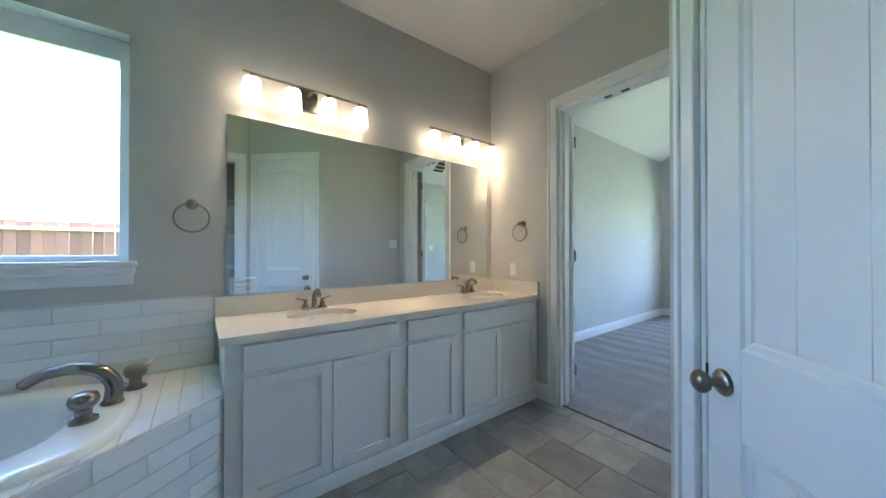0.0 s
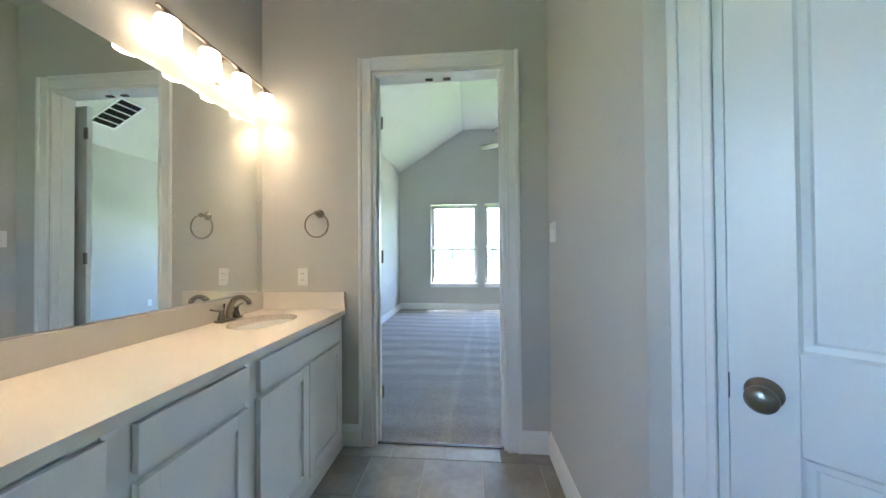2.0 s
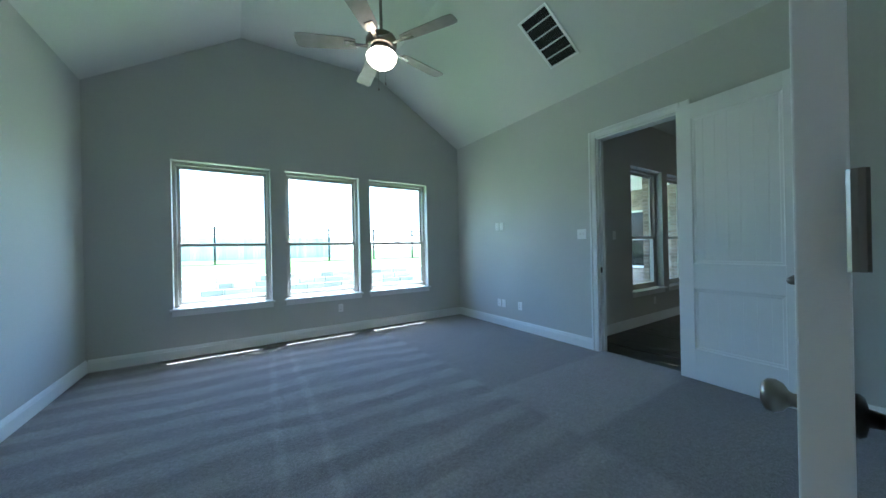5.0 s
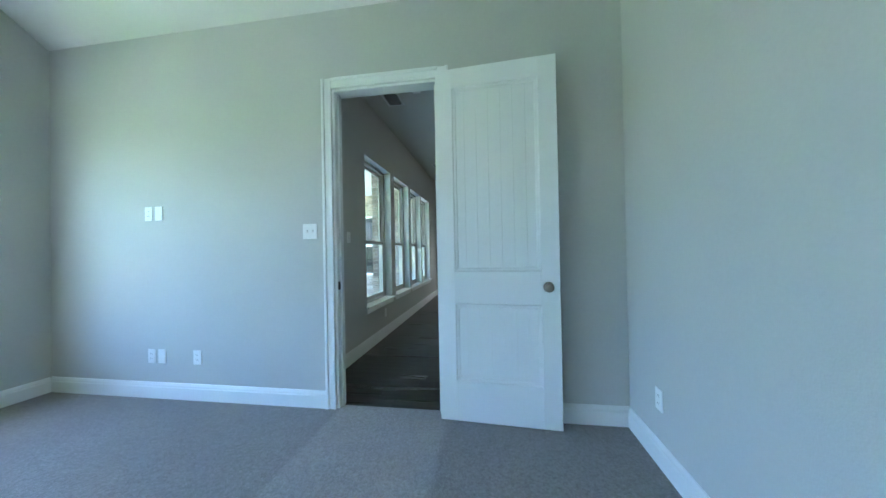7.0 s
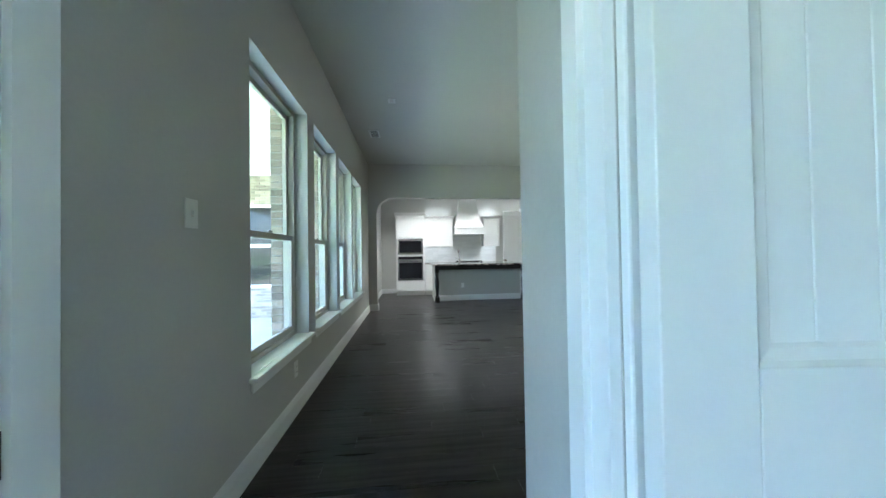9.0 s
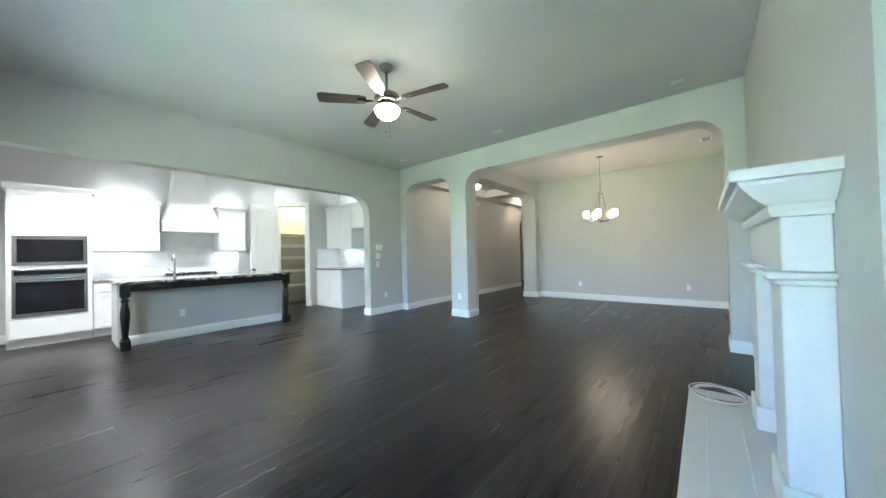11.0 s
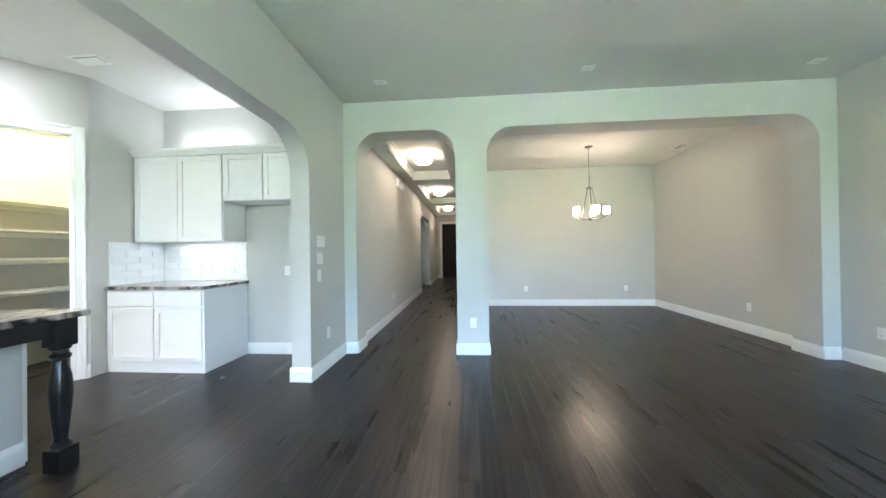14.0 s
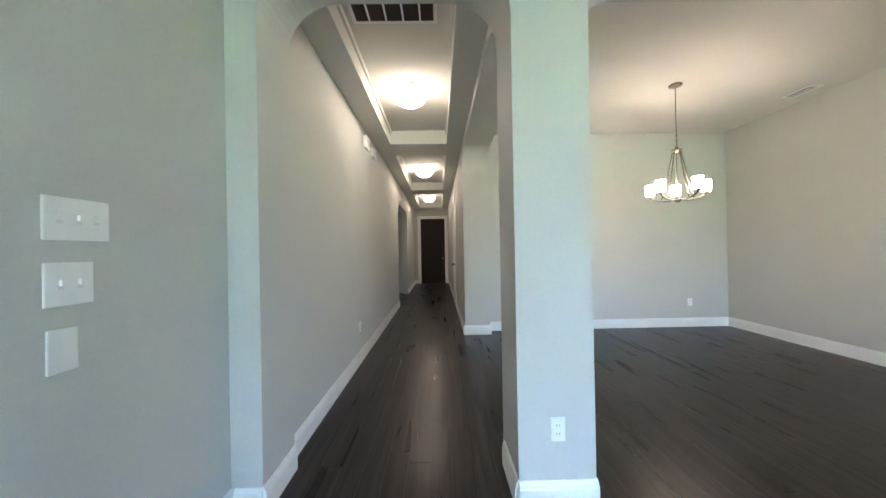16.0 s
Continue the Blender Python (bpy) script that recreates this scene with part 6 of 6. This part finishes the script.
o = new("bricks", me)
o.parent = wing
tagged(o, "", "", "", "stuff")
ww = thing("window_9", pose(8.75, 7.1, 0.55, 0, 0, 90), "white vinyl window in the brick wing wall", "window", kind="structure")
for x in (-1, 1):
    under("window_frame", boxed(*sorted((x * 0.5, x * 0.44)), -0.0, 0.02, 0, 1.65), TRIM, ww)
for z in (0, 0.8, 1.59):
    under("window_frame", boxed(-0.44, 0.44, 0.0, 0.02, z, z + 0.06), TRIM, ww)
for z in (0.06, 0.86):
    under("pane", boxed(-0.44, 0.44, 0.004, 0.008, z, z + 0.735 - (0.005 if z < 0.1 else 0.006)), BLACKGLASS, ww, "dark reflecting glass")

# ---- floor, wall and deck pieces ----
# bathroom floor tiles, about 0.33 square, each row shifted by a third
bath_floor = struct("floor_bath", boxed(BX0 - 0.2, 0.62, BY0 - 0.2, BY1 + 0.03, -0.1, -0.004), GROUT, "grey slate-look porcelain tile floor", "floor")
tile_me = piece_mesh("tile", 0.336 - 0.005, 0.318 - 0.005, 0.006, TILE, 0.0015)
for i in range(15):
    y = 2.392 + 0.159 - 0.318 * i
    for j in range(9):
        x = -0.667 - 0.168 - 0.336 * 4 + 0.336 * j - 0.112 * ((i + 2) % 3)
        if -2.0 < x < 0.6 and y > BY0 and not (x < -1.25 and y < 0.15):
            shared("tile", tile_me, bath_floor, pose(x, y, -0.005))
thr = struct("threshold_bath", boxed(-1.343, -0.524, BY1 + 0.025, BY1 + 0.042, -0.02, 0.007), BRONZE, "dark carpet edge strip in the doorway", "threshold")
# tub wall tiles and skirt tiles
tw_ = struct("tile_wall_tub", boxed(BX0, BX0 + 0.006, BY0, 0.232, DZ - 0.05, 1.015), TUBGROUT, "white subway tile wainscot over the tub", "tile wall")


@functools.cache
def cut_tile(w):
    return piece_mesh("tile", w - 0.003, 0.0728, 0.008, SUBWAY, 0.0015)


def course(length, shift):
    """Centres and widths of the tiles of one course, cut at both ends."""
    u = -shift
    while u < length - 0.01:
        a, b = max(u, 0), min(u + 0.304, length)
        if b - a > 0.02:
            yield (a + b) / 2, round(b - a, 3)
        u += 0.304


for r in range(5):
    for u, w in course(0.23 - BY0 - 0.01, 0.152 * (r % 2)):
        shared("tile", cut_tile(w), tw_, pose(BX0 + 0.005, 0.23 - u, DZ + 0.046 + 0.0755 * r, 90, 0, 90))
for r in range(8):
    h = 0.045 + 0.0755 * r
    for u, w in course(SKL, 0.152 * (r % 2)):
        shared("tile", cut_tile(w), deck, Matrix.Translation((SK0[0] + u * math.cos(SKA), SK0[1] + u * math.sin(SKA), h)) @ pose(0, 0, 0, 0, 0, math.degrees(SKA) + 180) @ pose(0, 0.001, 0, 90, 0, 0))
    for u, w in course(SK1[1] - BY0 - 0.002, 0.152 * (r % 2)):
        shared("tile", cut_tile(w), deck, pose(SK1[0] - 0.001, SK1[1] - u, h, 90, 0, 90))


def clipped(poly, n, c):
    """The part of a polygon where n.p >= c."""
    out = []
    for p, q in zip(poly, poly[1:] + poly[:1]):
        dp, dq = p.dot(n) - c, q.dot(n) - c
        if dp >= 0:
            out.append(p)
        if dp * dq < 0:
            out.append(p + (q - p) * (dp / (dp - dq)))
    return out


def area(poly):
    return abs(sum(p.x * q.y - q.x * p.y for p, q in zip(poly, poly[1:] + poly[:1]))) / 2


# deck tiles run away from the skirt and are cut along the walls and round the tub
tangents = []
for k in range(40):
    d = rim(k + 1, 1.02) - rim(k, 1.02)
    nn = Vector((d.y, -d.x)).normalized()
    if nn.dot(rim(k) - TC) < 0:
        nn = -nn
    tangents.append((nn, nn.dot(rim(k, 1.02))))
slant = Vector((math.sin(SKA), -math.cos(SKA)))
edges = ((Vector((1, 0)), BX0 + 0.013), (Vector((0, -1)), -0.251), (Vector((-1, 0)), -SK1[0] + 0.001), (Vector((0, 1)), BY0 + 0.004), (slant, slant.dot(Vector(SK0)) + 0.001))
for i in range(26):
    for j in range(6):
        p = Vector((BX0 + 0.304 * j + (0.152 if i % 2 else 0), 0.252 - 0.038 - 0.0755 * i))
        poly = [p + Vector((a * 0.1505, b * 0.0363)) for a, b in ((-1, -1), (1, -1), (1, 1), (-1, 1))]
        for nn, c in edges:
            poly = clipped(poly, nn, c) if len(poly) > 2 else []
        if len(poly) < 3:
            continue
        best = max((clipped(poly, nn, c) for nn, c in tangents), key=lambda g: area(g) if len(g) > 2 else 0)
        if len(best) < 3 or area(best) < 0.0004:
            continue
        mid = sum(best, Vector((0, 0))) / len(best)
        tb = bmesh.new()
        top = [tb.verts.new((v.x - mid.x + (mid.x - v.x) * 0.012, v.y - mid.y + (mid.y - v.y) * 0.012, 0.008)) for v in best]
        rim_ = [tb.verts.new((v.x - mid.x, v.y - mid.y, 0.0065)) for v in best]
        foot = [tb.verts.new((v.x - mid.x, v.y - mid.y, 0)) for v in best]
        tb.faces.new(top)
        for lo_, hi_ in ((foot, rim_), (rim_, top)):
            for k in range(len(best)):
                k2 = (k + 1) % len(best)
                tb.faces.new((lo_[k], lo_[k2], hi_[k2], hi_[k]))
        bmesh.ops.recalc_face_normals(tb, faces=tb.faces[:])
        me = bpy.data.meshes.new("tile")
        tb.to_mesh(me)
        tb.free()
        me.materials.append(SUBWAY)
        shared("tile", me, deck, pose(mid.x, mid.y, DZ - 0.007))

# backsplash tiles in the kitchen
@functools.cache
def small_tile(w):
    return piece_mesh("tile", w - 0.003, 0.072, 0.007, SUBWAY, 0.0015)


def small_course(a, b, shift):
    u = a - shift
    while u < b - 0.01:
        p, q = max(u, a), min(u + 0.30, b)
        if q - p > 0.02:
            yield (p + q) / 2, round(q - p, 3)
        u += 0.30


bs = struct("backsplash_range", boxed(KX1 - 0.004, KX1, 1.60, 3.825, 0.908, 1.745), PALEGROUT, "white subway tile backsplash", "backsplash")
for r in range(11):
    z = 0.947 + 0.0765 * r
    for y, w in small_course(1.605, 3.815, 0.15 * (r % 2)) if z < 1.345 else small_course(2.065, 2.975, 0.15 * (r % 2)):
        shared("tile", small_tile(w), bs, pose(KX1 - 0.004, y, z, 90, 0, -90))
bs = struct("backsplash_side", boxed(10.04, 11.147, KY0, KY0 + 0.004, 0.906, 1.38), PALEGROUT, "white subway tile backsplash", "backsplash")
for r in range(6):
    for x, w in small_course(10.045, 11.142, 0.15 * (r % 2)):
        shared("tile", small_tile(w), bs, pose(x, KY0 + 0.004, 0.945 + 0.0765 * r, 90, 0, 180))

bs = struct("backsplash_return", boxed(11.146, 11.15, KY0 + 0.012, KY0 + 0.63, 0.908, 1.38), PALEGROUT, "white subway tile backsplash", "backsplash")
for r in range(6):
    for y, w in small_course(KY0 + 0.015, KY0 + 0.628, 0.15 * (1 - r % 2)):
        shared("tile", small_tile(w), bs, pose(11.146, y, 0.945 + 0.0765 * r, 90, 0, -90))

# oak planks along y: nearest ones as parts of their own, the rest joined
wood = struct("floor_wood", boxed(RX1 + 0.06, KX1 + 0.7, HY0 - 0.2, LY1 + 0.1, -0.1, -0.002), SLOT, "dark stained hand-scraped oak plank floor", "floor")
PW = 0.127
random.seed(21)
near, far = [], []
x = RX1 + 0.065
while x < KX1 + 0.5:
    y = HY0 - 0.1 - random.random()
    while y < LY1 + 0.05:
        l_ = random.choice((0.6, 0.8, 1.0, 1.2, 1.5, 1.8))
        y0, y1 = max(y, HY0 - 0.1), min(y + l_, LY1 + 0.09)
        if y1 - y0 > 0.05:
            (near if 4.2 < x < 8.7 and y0 > -0.9 and y1 < 3.2 and abs(l_ - (y1 - y0)) < 1e-6 else far).append((x, y0, y1))
        y += l_
    x += PW
meshes = {}
for x, y0, y1 in near:
    key = round(y1 - y0, 2)
    if key not in meshes:
        meshes[key] = piece_mesh("plank", PW - 0.0006, key - 0.0006, 0.012, PLANK, 0.0006)
    if len(wood.children) < 300:
        shared("plank", meshes[key], wood, pose(x + PW / 2, (y0 + y1) / 2, -0.012))
    else:
        far.append((x, y0, y1))
vv, ff = [], []
for x, y0, y1 in far:
    i = len(vv)
    e, b = 0.0003, 0.0006
    dz = 0.0
    for z, s in ((-0.012, 0), (-b + dz, 0), (dz, b)):
        vv += [(x + e + s, y0 + e + s, z), (x + PW - e - s, y0 + e + s, z), (x + PW - e - s, y1 - e - s, z), (x + e + s, y1 - e - s, z)]
    for q in (0, 4):
        ff += [(i + q + k, i + q + (k + 1) % 4, i + q + 4 + (k + 1) % 4, i + q + 4 + k) for k in range(4)]
    ff.append((i + 8, i + 9, i + 10, i + 11))
me = bpy.data.meshes.new("planks")
me.from_pydata(vv, [], ff)
me.materials.append(PLANKS)
o = new("planks", me)
o.parent = wood
tagged(o, kind="stuff")
